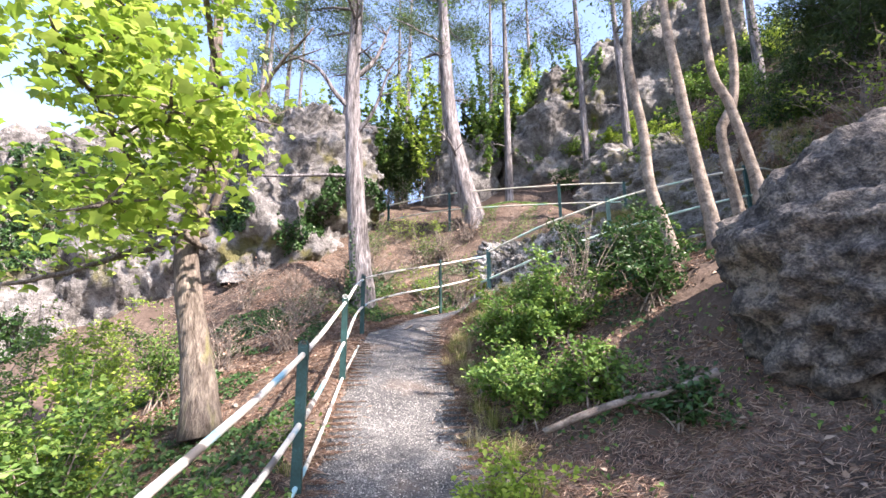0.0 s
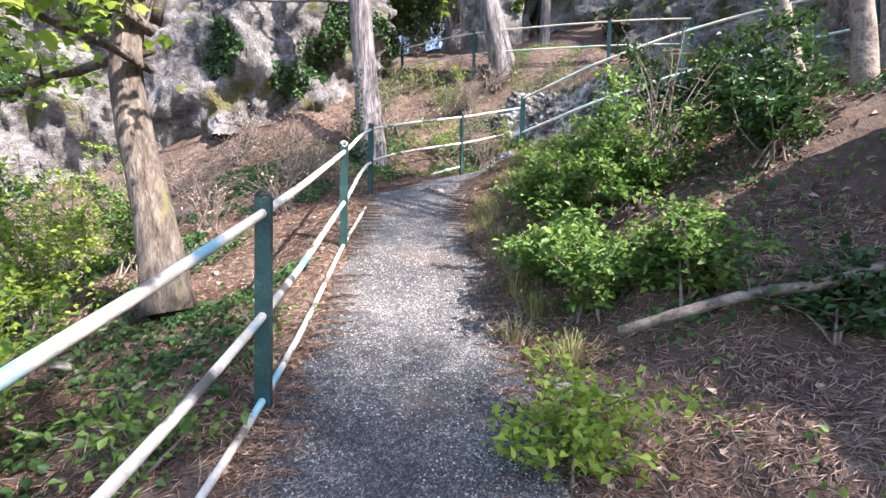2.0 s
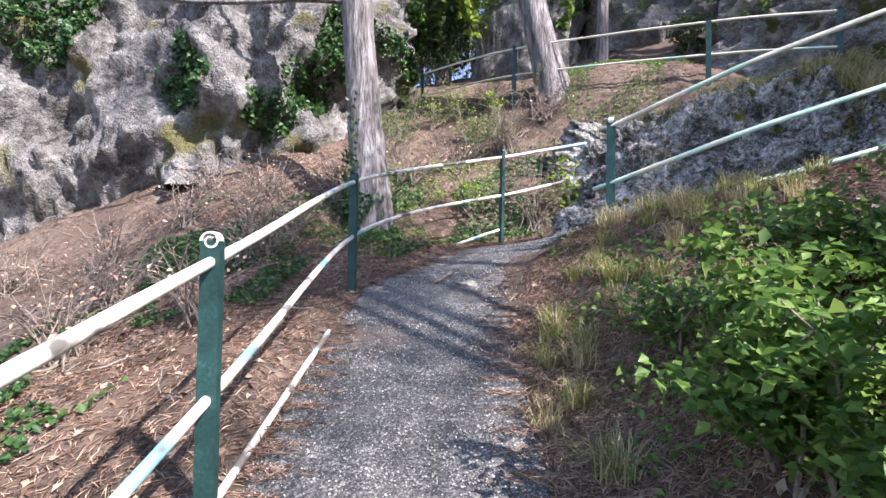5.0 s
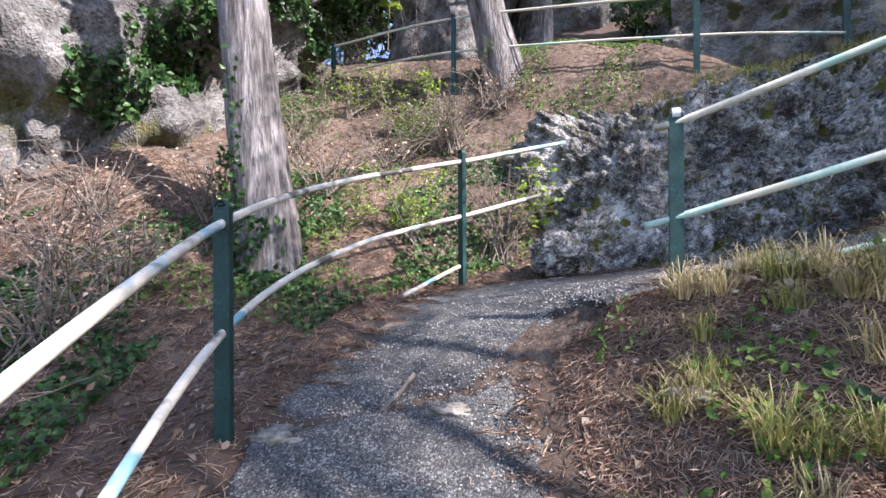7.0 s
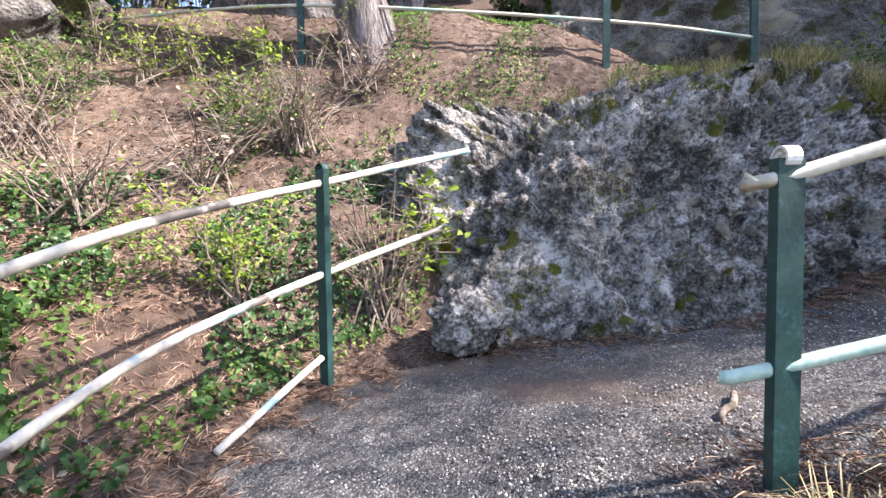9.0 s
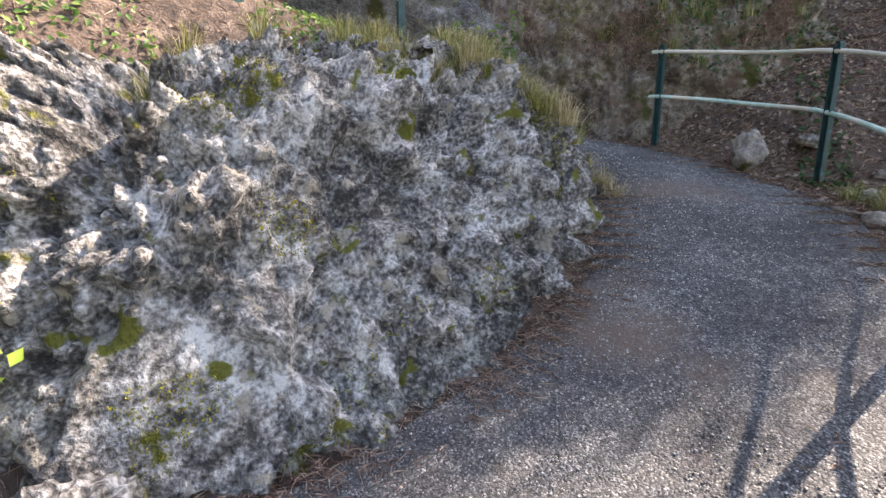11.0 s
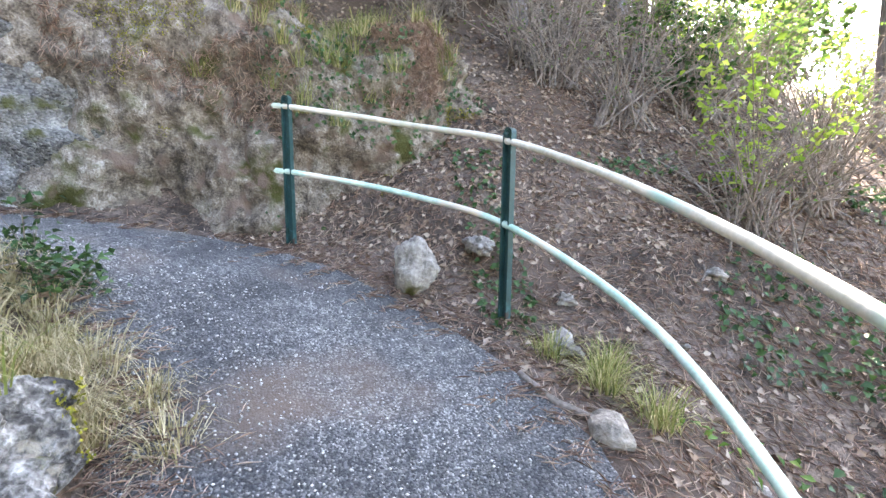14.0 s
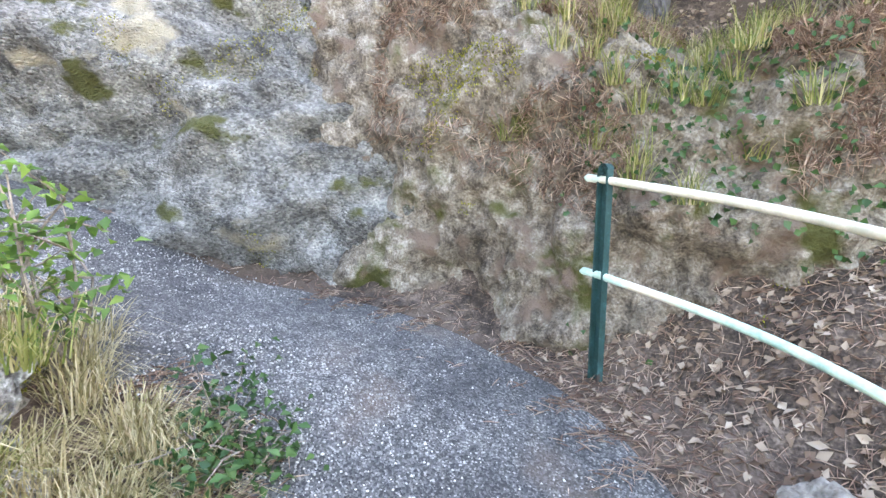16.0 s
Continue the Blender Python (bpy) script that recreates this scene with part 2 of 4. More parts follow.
def blades(name, centres, ways, normals, length, width, mat, parent=None, fold=0.25):
    """Many folded kite-shaped leaves: centres, pointing ways and normals, one row each."""
    c, d, n = (np.asarray(a, float) for a in (centres, ways, normals))
    d = d / (np.linalg.norm(d, axis=1)[:, None] + 1e-9)
    s = np.cross(n, d)
    s /= np.linalg.norm(s, axis=1)[:, None] + 1e-9
    up = np.cross(d, s)
    L, W = np.broadcast_to(length, (len(c),))[:, None], np.broadcast_to(width, (len(c),))[:, None]
    base, tip = c - d * L * 0.5, c + d * L * 0.5 - up * L * 0.12
    mid = c - d * L * 0.08 + up * W * fold
    verts = np.stack([base, mid - s * W * 0.5, tip, mid + s * W * 0.5], 1).reshape(-1, 3)
    k = np.arange(len(c))[:, None] * 4
    faces = np.vstack([k + [0, 2, 1], k + [0, 3, 2]])
    return raw(name, verts, faces, mat, parent)


# ---- the lie of the land ----
WAY = smooth_line([(1.1, -7, -2.3), (0.98, -3, -1.4), (0.75, 0, -0.68), (0.33, 2.9, 0.04), (-0.22, 5.4, 0.68), (-0.66, 7.6, 1.29), (-0.55, 8.6, 1.63),
                   (0.08, 9.45, 1.95), (1.0, 9.45, 2.1), (2.0, 9.05, 2.28), (3.0, 8.75, 2.58), (4.1, 8.8, 2.95), (5.05, 9.3, 3.22), (5.65, 10.1, 3.5), (5.65, 10.95, 3.72),
                   (5.2, 11.75, 3.95), (4.5, 12.9, 4.6), (3.0, 14.5, 5.5), (0.3, 15.1, 5.65), (-2, 15.8, 5.9)], 0.15)
# half the path's width: wider round the two bends
HALF = 0.66 + 0.34 * np.exp(-(((WAY[:, 0] - 0.3) / 0.9) ** 2 + ((WAY[:, 1] - 9.4) / 0.8) ** 2)) + 0.22 * np.clip((WAY[:, 0] - 0.6) / 1.0, 0, 1) * (WAY[:, 1] > 7)
SPOTS = [(-1.0, 2.5, -0.15), (-2.2, 4.6, 0.2), (-2.04, 6.07, 0.8), (-3, 8, 1.25), (-4.5, 4, -0.6), (-2.5, 1, -1.3), (-5, -1, -2.6), (-9, 3, -2.5),
         (-8, 8, 0.4), (-4, 9.4, 1.9), (-4.2, 10.6, 2.9), (-6.5, 10.8, 2.6), (-6.5, 10, 1.6), (-2, 10, 2.15), (-0.6, 11.5, 2.9), (-1.8, 12.6, 3.7), (0.6, 12.2, 3.9), (2.5, 12.7, 5.2), (0.7, 13.2, 5.2), (2.3, 11.95, 4.3), (3.6, 11.1, 4.0),
         (1.6, 11.4, 3.1), (1.4, 10.8, 2.4), (2.5, 10.5, 2.6), (3.3, 10.2, 2.8), (2.6, 11.2, 3.5), (0.35, 11.6, 3.0), (4.45, 10.5, 3.7), (7.7, 10.5, 4.7), (8.3, 8.67, 5.3), (7.3, 7.5, 4.5), (7.0, 5.7, 4.25), (5.6, 7.6, 3.2),
         (3.2, 5.3, 2.15), (4.2, 5.9, 2.5), (2.0, 6.8, 1.7), (1.2, 6.3, 1.25), (0.9, 4.9, 0.85), (2.0, 4.4, 1.05), (1.4, 2.9, 0.1), (3.2, 2.6, 0.55), (5, 4.0, 2.9), (5, 0.5, 1.7),
         (2.7, -1, -0.5), (9, 4.5, 5.6), (10.5, 8, 7.4), (9.5, 12, 8.3), (12, 1, 6.0), (6, 14, 5.9), (8, 17, 10.5), (2, 16.8, 6.9), (-3, 19, 7.5), (0, 26, 10),
         (-12, 25, 8), (16, 22, 15), (16, -12, 2), (-14, -10, -7), (-16, 10, 0), (0, -14, -4.5)]


def thin_plate():
    nodes = np.vstack([WAY[::6], SPOTS])
    xy, z = nodes[:, :2], nodes[:, 2]
    r = np.linalg.norm(xy[:, None] - xy[None], axis=2)
    k = np.where(r > 0, r ** 2 * np.log(r + 1e-9), 0) + 0.15 * np.eye(len(xy))
    p = np.hstack([np.ones((len(xy), 1)), xy])
    w = np.linalg.solve(np.block([[k, p], [p.T, np.zeros((3, 3))]]), np.concatenate([z, np.zeros(3)]))
    return xy, w


NODES, WEIGHTS = thin_plate()


def land(x, y):
    """Height of the ground, and the distance from the path's edge."""
    q = np.stack([np.clip(np.ravel(x), -22, 22), np.clip(np.ravel(y), -20, 32)], 1).astype(float)
    r = np.linalg.norm(q[:, None] - NODES[None], axis=2)
    z = (r ** 2 * np.log(r + 1e-9)) @ WEIGHTS[:-3] + WEIGHTS[-3] + q @ WEIGHTS[-2:]
    dist = np.linalg.norm(q[:, None] - WAY[None, :, :2], axis=2)
    k = (dist - HALF[None]).argmin(1)
    d = dist[np.arange(len(q)), k]
    edge = d - HALF[k]
    f = np.clip((edge - 0.05) / 1.0, 0, 1)
    f = f * f * (3 - 2 * f)
    w = 1 / (np.clip(dist - HALF[None], 0.0, None) + 0.12) ** 5
    own = (w * WAY[None, :, 2]).sum(1) / w.sum(1)
    own = np.where(edge < 0.0, WAY[k, 2], own * np.clip(edge / 0.15, 0, 1) + WAY[k, 2] * (1 - np.clip(edge / 0.15, 0, 1)))
    return own * (1 - f) + z * f, edge


def lumps(x, y, a):
    return np.array([noise.fractal(Vector((u * a, v * a, 3.7)), 1.0, 2.0, 4) for u, v in zip(x, y)])


def axis(lo, hi, step, out_lo, out_hi):
    mid = list(np.arange(lo, hi, step))
    s, v, left = step, lo, []
    while v > out_lo:
        s *= 1.25
        v -= s
        left.append(v)
    s, v, right = step, mid[-1], []
    while v < out_hi:
        s *= 1.25
        v += s
        right.append(v)
    return np.array(left[::-1] + mid + right)


gx, gy = axis(-6, 9, 0.08, -1500, 1500), axis(-2, 14.5, 0.08, -1500, 1500)
XX, YY = np.meshgrid(gx, gy, indexing="ij")
ZZ, DD = np.concatenate([np.stack(land(a, b)) for a, b in zip(np.array_split(XX.ravel(), 40), np.array_split(YY.ravel(), 40))], axis=1)
away = np.clip(DD / 0.5, 0, 1)
ZZ = ZZ + away * 0.10 * lumps(XX.ravel(), YY.ravel(), 1.1) + away * 0.03 * lumps(XX.ravel(), YY.ravel(), 5.0) - 0.05 * (1 - np.clip((DD + 0.1) / 0.2, 0, 1))
nx, ny = len(gx), len(gy)
i, j = np.meshgrid(np.arange(nx - 1), np.arange(ny - 1), indexing="ij")
quads = np.stack([i * ny + j, (i + 1) * ny + j, (i + 1) * ny + j + 1, i * ny + j + 1], -1).reshape(-1, 4)
ground = raw("ground", np.stack([XX.ravel(), YY.ravel(), ZZ], 1), quads, "soil", smooth=True)
tagged(ground, "brown forest soil slope strewn with pine litter", "ground", kind="structure")
GRID = ZZ.reshape(nx, ny)


def ground_at(x, y):
    """Ground height from the built sheet."""
    x, y = np.atleast_1d(np.asarray(x, float)), np.atleast_1d(np.asarray(y, float))
    a, b = np.clip(np.searchsorted(gx, x) - 1, 0, nx - 2), np.clip(np.searchsorted(gy, y) - 1, 0, ny - 2)
    u, v = (x - gx[a]) / (gx[a + 1] - gx[a]), (y - gy[b]) / (gy[b + 1] - gy[b])
    return (GRID[a, b] * (1 - u) + GRID[a + 1, b] * u) * (1 - v) + (GRID[a, b + 1] * (1 - u) + GRID[a + 1, b + 1] * u) * v


def path_distance(x, y):
    q = np.stack([np.ravel(x), np.ravel(y)], 1)
    return np.concatenate([(np.linalg.norm(c[:, None] - WAY[None, :, :2], axis=2) - HALF[None]).min(1) for c in np.array_split(q, max(1, len(q) // 4000))])


# the path: a cambered strip with a ragged edge
def build_path():
    side = np.gradient(WAY[:, :2], axis=0)
    side = np.stack([side[:, 1], -side[:, 0]], 1)
    side /= np.linalg.norm(side, axis=1)[:, None]
    cols = 57
    verts = []
    u0 = np.arange(len(WAY))
    u1 = np.sort(np.concatenate([np.linspace(0, len(WAY) - 1, 2 * len(WAY)), np.interp(np.linspace(7.6, 9.0, 90), WAY[:120, 1], u0[:120])]))
    way, half, side = (np.stack([np.interp(u1, u0, a[:, q]) for q in range(a.shape[1])], 1) for a in (WAY, HALF[:, None], side))
    half = half[:, 0]
    for k, p in enumerate(way):
        edge = [0.06 * noise.noise(Vector((p[0] * 2.3, p[1] * 2.3, s))) + 0.03 * noise.noise(Vector((p[0] * 9, p[1] * 9, s))) for s in (0.0, 9.0)]
        for c in range(cols):
            u = c / (cols - 1) * 2 - 1
            w = u * (half[k] + (edge[0] if u < 0 else edge[1]))
            x, y = p[0] + side[k, 0] * w, p[1] + side[k, 1] * w
            z = p[2] + 0.012 * noise.fractal(Vector((x * 2, y * 2, 0)), 1, 2, 3) - (0.05 if abs(u) > 0.99 else 0.012 * u * u)
            # the old surface ends in a broken lip across the path
            c = y - (8.15 + 0.2 * (x + 1.0) + 0.10 * noise.noise(Vector((x * 3.0, 0, 2.0))) + 0.05 * noise.noise(Vector((x * 11.0, 0, 2.0))))
            if x < -0.12 and -0.6 < c < 0.4:
                z += 0.035 * max(0.0, 1 + c / 0.45) if c < 0 else -0.075 * (1.0 if c < 0.08 else math.exp(-(c - 0.08) / 0.08))
            verts.append((x, y, z))
    n = len(way)
    a, b = np.meshgrid(np.arange(n - 1), np.arange(cols - 1), indexing="ij")
    f = np.stack([a * cols + b, a * cols + b + 1, (a + 1) * cols + b + 1, (a + 1) * cols + b], -1).reshape(-1, 4)
    ob = raw("path", verts, f, "asphalt", smooth=True)
    tagged(ob, "worn grey asphalt footpath with gritty aggregate", "path", kind="structure")


build_path()


# ---- rocks ----
def rock_face(name, foot, height, back, mat, label, bulge=0.15, coarse=0.22, fine=0.09, res=0.035, seed=0.0, flip=1, category="rock", sink=0.15, heights=(1,), freq=1.0, strata=0.0, lean_back=0.38, lean_power=2.2, vary=0.22, knobs=0.0, slab=None):
    """A rock face that rises from a foot line and leans back over its top. foot: (x, y) points, the face looks to the line's right."""
    line = smooth_line([(x, y, 0) for x, y in foot], res)
    tan = np.gradient(line, axis=0)
    out = np.stack([tan[:, 1], -tan[:, 0], np.zeros(len(line))], 1) * flip
    ker = np.ones(25) / 25
    out = np.stack([np.convolve(np.pad(out[:, q], 12, "edge"), ker, "valid") for q in range(3)], 1)
    out /= np.linalg.norm(out, axis=1)[:, None]
    foot_z = ground_at(line[:, 0], line[:, 1]) - sink
    rows = int((height + back) / res)
    verts = []
    for k, p in enumerate(line):
        s = k / (len(line) - 1)
        h = height * np.interp(s, np.linspace(0, 1, len(heights)), heights) * (1 + vary * noise.noise(Vector((p[0] * 0.8, p[1] * 0.8, seed))))
        for r in range(rows):
            u = r / (rows - 1)
            a = min(u / 0.62, 1.0)
            lift = h * (math.sin(a * math.pi / 2) ** 0.9) + (0.12 * h * (u - 0.62) / 0.38 if u > 0.62 else 0)
            lean = bulge * math.sin(a * math.pi * 0.9) - lean_back * h * a ** lean_power - (back * (u - 0.62) / 0.38 if u > 0.62 else 0)
            base = Vector((p[0] + out[k, 0] * lean, p[1] + out[k, 1] * lean, foot_z[k] + lift))
            q = (base + Vector((seed, seed * 2, 0))) * freq
            k1, k2 = noise.voronoi(q * 3.2)[0], noise.voronoi(q * 13.0)[0]
            knob = (k1[1] - k1[0]) * 0.9 + (k2[1] - k2[0]) * 0.35 - 0.35
            bed = strata * noise.noise(Vector((q.x * 0.7, q.y * 0.7, (q.z + 0.35 * q.y) * 5.0)))
            d = coarse * noise.fractal(q * 1.3, 1.0, 2.0, 3) + fine * (knob + 0.7 * noise.fractal(q * 7.0, 0.8, 2.1, 3)) + bed
            if knobs:
                w = q + 0.12 * Vector((noise.noise(q * 2.1), noise.noise(q * 2.1 + Vector((5, 0, 0))), noise.noise(q * 2.1 + Vector((0, 7, 0)))))
                lump = 1.3 * (0.42 - noise.voronoi(w * 2.6)[0][0]) + 0.9 * (0.42 - noise.voronoi(w * 6.0)[0][0]) + 0.6 * (0.42 - k2[0]) - 2.6 * max(0.0, 0.30 - noise.voronoi(w * 4.3 + Vector((3, 1, 2)))[0][0]) - 1.6 * max(0.0, 0.3 - noise.voronoi(w * 9.5 + Vector((1, 4, 2)))[0][0])
                rough = 0.35 + 0.65 * min(1.0, max(0.0, 0.5 + 1.6 * noise.noise(q * 0.9 + Vector((0, 0, 4)))))
                d += knobs * lump * rough
            if slab:
                g = ((base - Vector(slab[0])).length + 0.12 * noise.noise(q * 3.0)) / slab[1]
                g = min(1.0, max(0.0, (1.15 - g) / 0.3))
                d = d * (1 - 0.93 * g) - slab[2] * g
            up = a * 0.6
            verts.append((base.x + out[k, 0] * d * (1 - up * 0.5), base.y + out[k, 1] * d * (1 - up * 0.5), base.z + d * up))
    n = len(line)
    a, b = np.meshgrid(np.arange(n - 1), np.arange(rows - 1), indexing="ij")
    f = np.stack([a * rows + b, (a + 1) * rows + b, (a + 1) * rows + b + 1, a * rows + b + 1], -1).reshape(-1, 4)
    ob = raw(name, verts, f, mat, smooth=True)
    tagged(ob, label, category)
    return ob, np.array(verts)


def boulder(name, centre, size, mat, label, level=5, coarse=0.28, fine=0.05, seed=0.0, flat=0.0, category="boulder"):
    bm = bmesh.new()
    bmesh.ops.create_icosphere(bm, subdivisions=level, radius=1.0)
    s = Vector(size)
    for v in bm.verts:
        q = v.co * 1.0 + Vector((seed, seed * 1.7, seed * 0.3))
        d = 1 + coarse * noise.fractal(q * 1.1, 1, 2, 3) + fine * noise.fractal(q * 6, 0.9, 2, 4) - fine * 1.2 * abs(noise.noise(q * 3.3))
        v.co = Vector((v.co.x * s.x, v.co.y * s.y, v.co.z * s.z)) * d
        if v.co.z < -s.z * (1 - flat):
            v.co.z = -s.z * (1 - flat)
    for f in bm.faces:
        f.smooth = True
    me = bpy.data.meshes.new(name)
    bm.to_mesh(me)
    bm.free()
    me.materials.append(M[mat])
    ob = new(name, me)
    ob.location = centre
    return tagged(ob, label, category)


ROCK, ROCK_V = rock_face("rock_outcrop", [(0.2, 11.75), (0.38, 11.15), (0.7, 10.62), (1.1, 10.34), (1.6, 10.14), (2.2, 9.88), (2.8, 9.66), (3.35, 9.5), (3.85, 9.55), (4.25, 9.9), (4.5, 10.45), (4.45, 11.1)], 1.85, 0.8, "rock",
                         "rugged grey pitted rock outcrop with yellow moss", res=0.021, seed=2.0, coarse=0.24, fine=0.13, bulge=0.14, lean_back=0.78, lean_power=0.95, heights=(0.5, 0.9, 1.05, 1.1, 1.12, 1.12, 1.0, 0.75, 0.5, 0.36, 0.28), freq=1.1, strata=0.03, vary=0.07, knobs=0.22, slab=((1.05, 10.55, 2.5), 0.4, 0.1))
CLIFF, CLIFF_V = rock_face("limestone_cliff", [(-14, 8.0), (-10, 10.2), (-7.5, 11.2), (-5.2, 11.3), (-4.0, 12.2), (-3.4, 13.8), (-3.2, 16)], 6.4, 2.0, "cliff",
                           "pale weathered limestone cliff with ivy", bulge=0.3, coarse=0.75, fine=0.28, res=0.07, seed=5.0, category="cliff", heights=(1.1, 1.15, 1.0, 0.8, 0.75, 0.6), freq=0.55)
BANK, BANK_V = rock_face("rock_bank", [(7.6, 7.9), (7.05, 8.5), (6.85, 9.3), (6.93, 10.1), (6.87, 10.8), (6.75, 11.4), (6.6, 12.0)], 2.7, 1.4, "bank",
                         "earthy rock bank with moss and roots beside path", bulge=0.05, coarse=0.22, fine=0.1, res=0.032, strata=0.07, seed=8.0, flip=-1, category="bank", heights=(0.3, 0.5, 0.7, 0.85, 0.95, 1.0, 1.0, 0.95), knobs=0.10)
LEDGE, LEDGE_V = rock_face("rock_ledge", [(6.95, 10.95), (6.62, 11.4), (6.2, 12.0), (5.6, 12.7), (4.7, 13.8), (3.6, 15.0)], 3.0, 1.2, "ledge",
                           "layered grey limestone ledge beside the path", bulge=0.1, coarse=0.3, fine=0.05, res=0.035, strata=0.2, knobs=0.14, seed=14.0, flip=-1, category="rock", heights=(0.45, 0.85, 1.1, 1.1, 1.0, 0.9), lean_back=0.5, lean_power=1.5, freq=0.9)
UPPER, UPPER_V = rock_face("upper_crag", [(0.4, 19.0), (1.6, 18.0), (2.6, 17.7), (4, 17.4), (6, 17.2), (8, 16.5), (10, 15.5)], 6.0, 2.5, "cliff", "grey crag above the wooded slope", bulge=0.3, coarse=0.75, fine=0.28, res=0.1, seed=11.0, category="crag", heights=(0.5, 0.9, 1.0, 1.0), freq=0.5)
big = boulder("boulder", (4.25, 3.1, 1.62), (1.5, 1.3, 1.08), "darkrock", "large dark overhanging boulder beside the path", level=6, coarse=0.25, fine=0.10, seed=3.0)
big.rotation_euler = (0, radians(-18), 0)
boulder("boulder", (-0.2, 18.5, 8.0), (1.5, 1.2, 2.2), "cliff", "tall grey rock standing among trees", coarse=0.4, fine=0.1, seed=6.0)
boulder("stone", (0.6, 10.55, 2.25), (0.26, 0.23, 0.21), "rock", "pale rounded stone at the foot of the outcrop", level=5, fine=0.14, seed=1.0, category="stone")
boulder("stone", (5.84, 8.62, 3.42), (0.17, 0.15, 0.2), "stone", "mossy pale stone under the railing", level=4, fine=0.1, seed=4.0, category="stone")
boulder("stone", (4.42, 7.88, 2.97), (0.13, 0.09, 0.07), "stone", "flat pale stone in the path's verge", level=3, fine=0.1, seed=7.0, category="stone")


# ---- railings ----
def spiral(width, turns=1.35, r=0.04, thick=0.007):
    """A rolled-over strip end, its axis along x."""
    bm = bmesh.new()
    rings = []
    n = 22
    for k in range(n + 1):
        a = k / n * turns * 2 * math.pi
        rad = r * (1 - 0.6 * k / n)
        c, s = math.cos(a), math.sin(a)
        rings.append([bm.verts.new((x, (rad - t) * c, (rad - t) * s)) for x, t in ((-width / 2, 0), (width / 2, 0), (width / 2, thick), (-width / 2, thick))])
    for a, b in zip(rings, rings[1:]):
        for q in range(4):
            bm.faces.new((a[q], a[(q + 1) % 4], b[(q + 1) % 4], b[q]))
    bm.faces.new(rings[0][::-1])
    bm.faces.new(rings[-1])
    bmesh.ops.recalc_face_normals(bm, faces=bm.faces)
    return bm


def railing_post(parent, x, y, z, top, turn, white=False, scroll=90):
    """A channel-section steel post, 75 mm wide, with a scrolled top."""
    h = top - z + 0.1
    bm = bmesh.new()
    prof = [(-0.037, -0.02), (0.037, -0.02), (0.037, 0.02), (0.026, 0.02), (0.026, -0.009), (-0.026, -0.009), (-0.026, 0.02), (-0.037, 0.02)]
    lo, hi = [[bm.verts.new((a, b, q)) for a, b in prof] for q in (-0.1, h - 0.14)]
    for k in range(8):
        bm.faces.new((lo[k], lo[(k + 1) % 8], hi[(k + 1) % 8], hi[k]))
    bm.faces.new(lo[::-1])
    bm.faces.new(hi)
    ob = part("post", bm, "post", parent)
    ob.matrix_basis = pose(x, y, z, 0, 0, turn)
    bm = spiral(0.042)
    sc = part("scroll", bm, "white" if white else "post", ob, "chipped white scrolled top" if white else "")
    sc.matrix_basis = pose(0, 0, h - 0.14, 0, 0, scroll)
    return ob


def pipe(parent, points, mat, r=0.021, label=""):
    line = smooth_line(points, 0.08)
    line[:, 2] += [0.006 * noise.noise(Vector((p[0] * 1.5, p[1] * 1.5, 1.0))) for p in line]
    v, f = tube(line, r, 12)
    ob = raw("rail", v, f, mat, parent, smooth=True)
    return tagged(ob, label)


def rail_points(posts, share, extra_start=(), extra_end=(), bows=None):
    pts = [(x, y, z + (t - z) * share) for x, y, z, t in posts]
    for k, off in sorted((bows or {}).items(), reverse=True):
        a, b = np.array(pts[k]), np.array(pts[k + 1])
        pts.insert(k + 1, tuple((a + b) / 2 + np.array(off)))
    return list(extra_start) + pts + list(extra_end)


LOWER = [(-0.05, -1.1, -1.04, 0.05), (-0.22, 0.95, -0.5, 0.56), (-0.40, 2.92, 0.03, 1.14), (-0.95, 5.48, 0.66, 1.82), (-1.463, 8.02, 1.40, 2.535), (-0.33, 10.38, 2.07, 3.245)]
railing = tagged(new("railing"), "green steel post railing with peeling white pipes", "railing")
for k, (x, y, z, t) in enumerate(LOWER):
    railing_post(railing, x, y, z, t, (8, 8, 9, 11, -2, -55)[k], white=k == 3)
pipe(railing, rail_points(LOWER, 0.90, bows={4: (-0.27, 0.28, 0.06)}, extra_end=[(0.80, 11.11, 3.46)]), "rail")
pipe(railing, rail_points(LOWER, 0.46, bows={4: (-0.27, 0.28, 0.06)}, extra_end=[(0.51, 10.83, 2.86)]), "rail")
pipe(railing, [(x, y, z + 0.10) for x, y, z, t in LOWER[:4]] + [(-1.24, 7.1, 1.2)], "rail", r=0.018, label="low white pipe along the path's edge")
pipe(railing, [(-0.82, 9.75, 1.93), (-0.36, 10.32, 2.14)], "rail", r=0.018)

HIGH = [(0.84, 8.57, 1.96, 3.09), (3.0, 7.98, 2.62, 3.81), (5.43, 8.09, 3.27, 4.33), (6.61, 9.57, 3.58, 4.65)]
railing2 = tagged(new("railing"), "dark green post railing with pale green pipes", "railing")
for k, (x, y, z, t) in enumerate(HIGH):
    railing_post(railing2, x, y, z, t, (-15, -5, 28, 60)[k], white=k == 0, scroll=90 if k else 0)
pipe(railing2, rail_points(HIGH, 0.92, [(0.75, 8.6, 3.0)], [(6.66, 9.68, 4.57)], bows={0: (-0.05, -0.16, 0), 1: (0.06, -0.19, 0), 2: (0.18, -0.16, 0)}), "rail3")
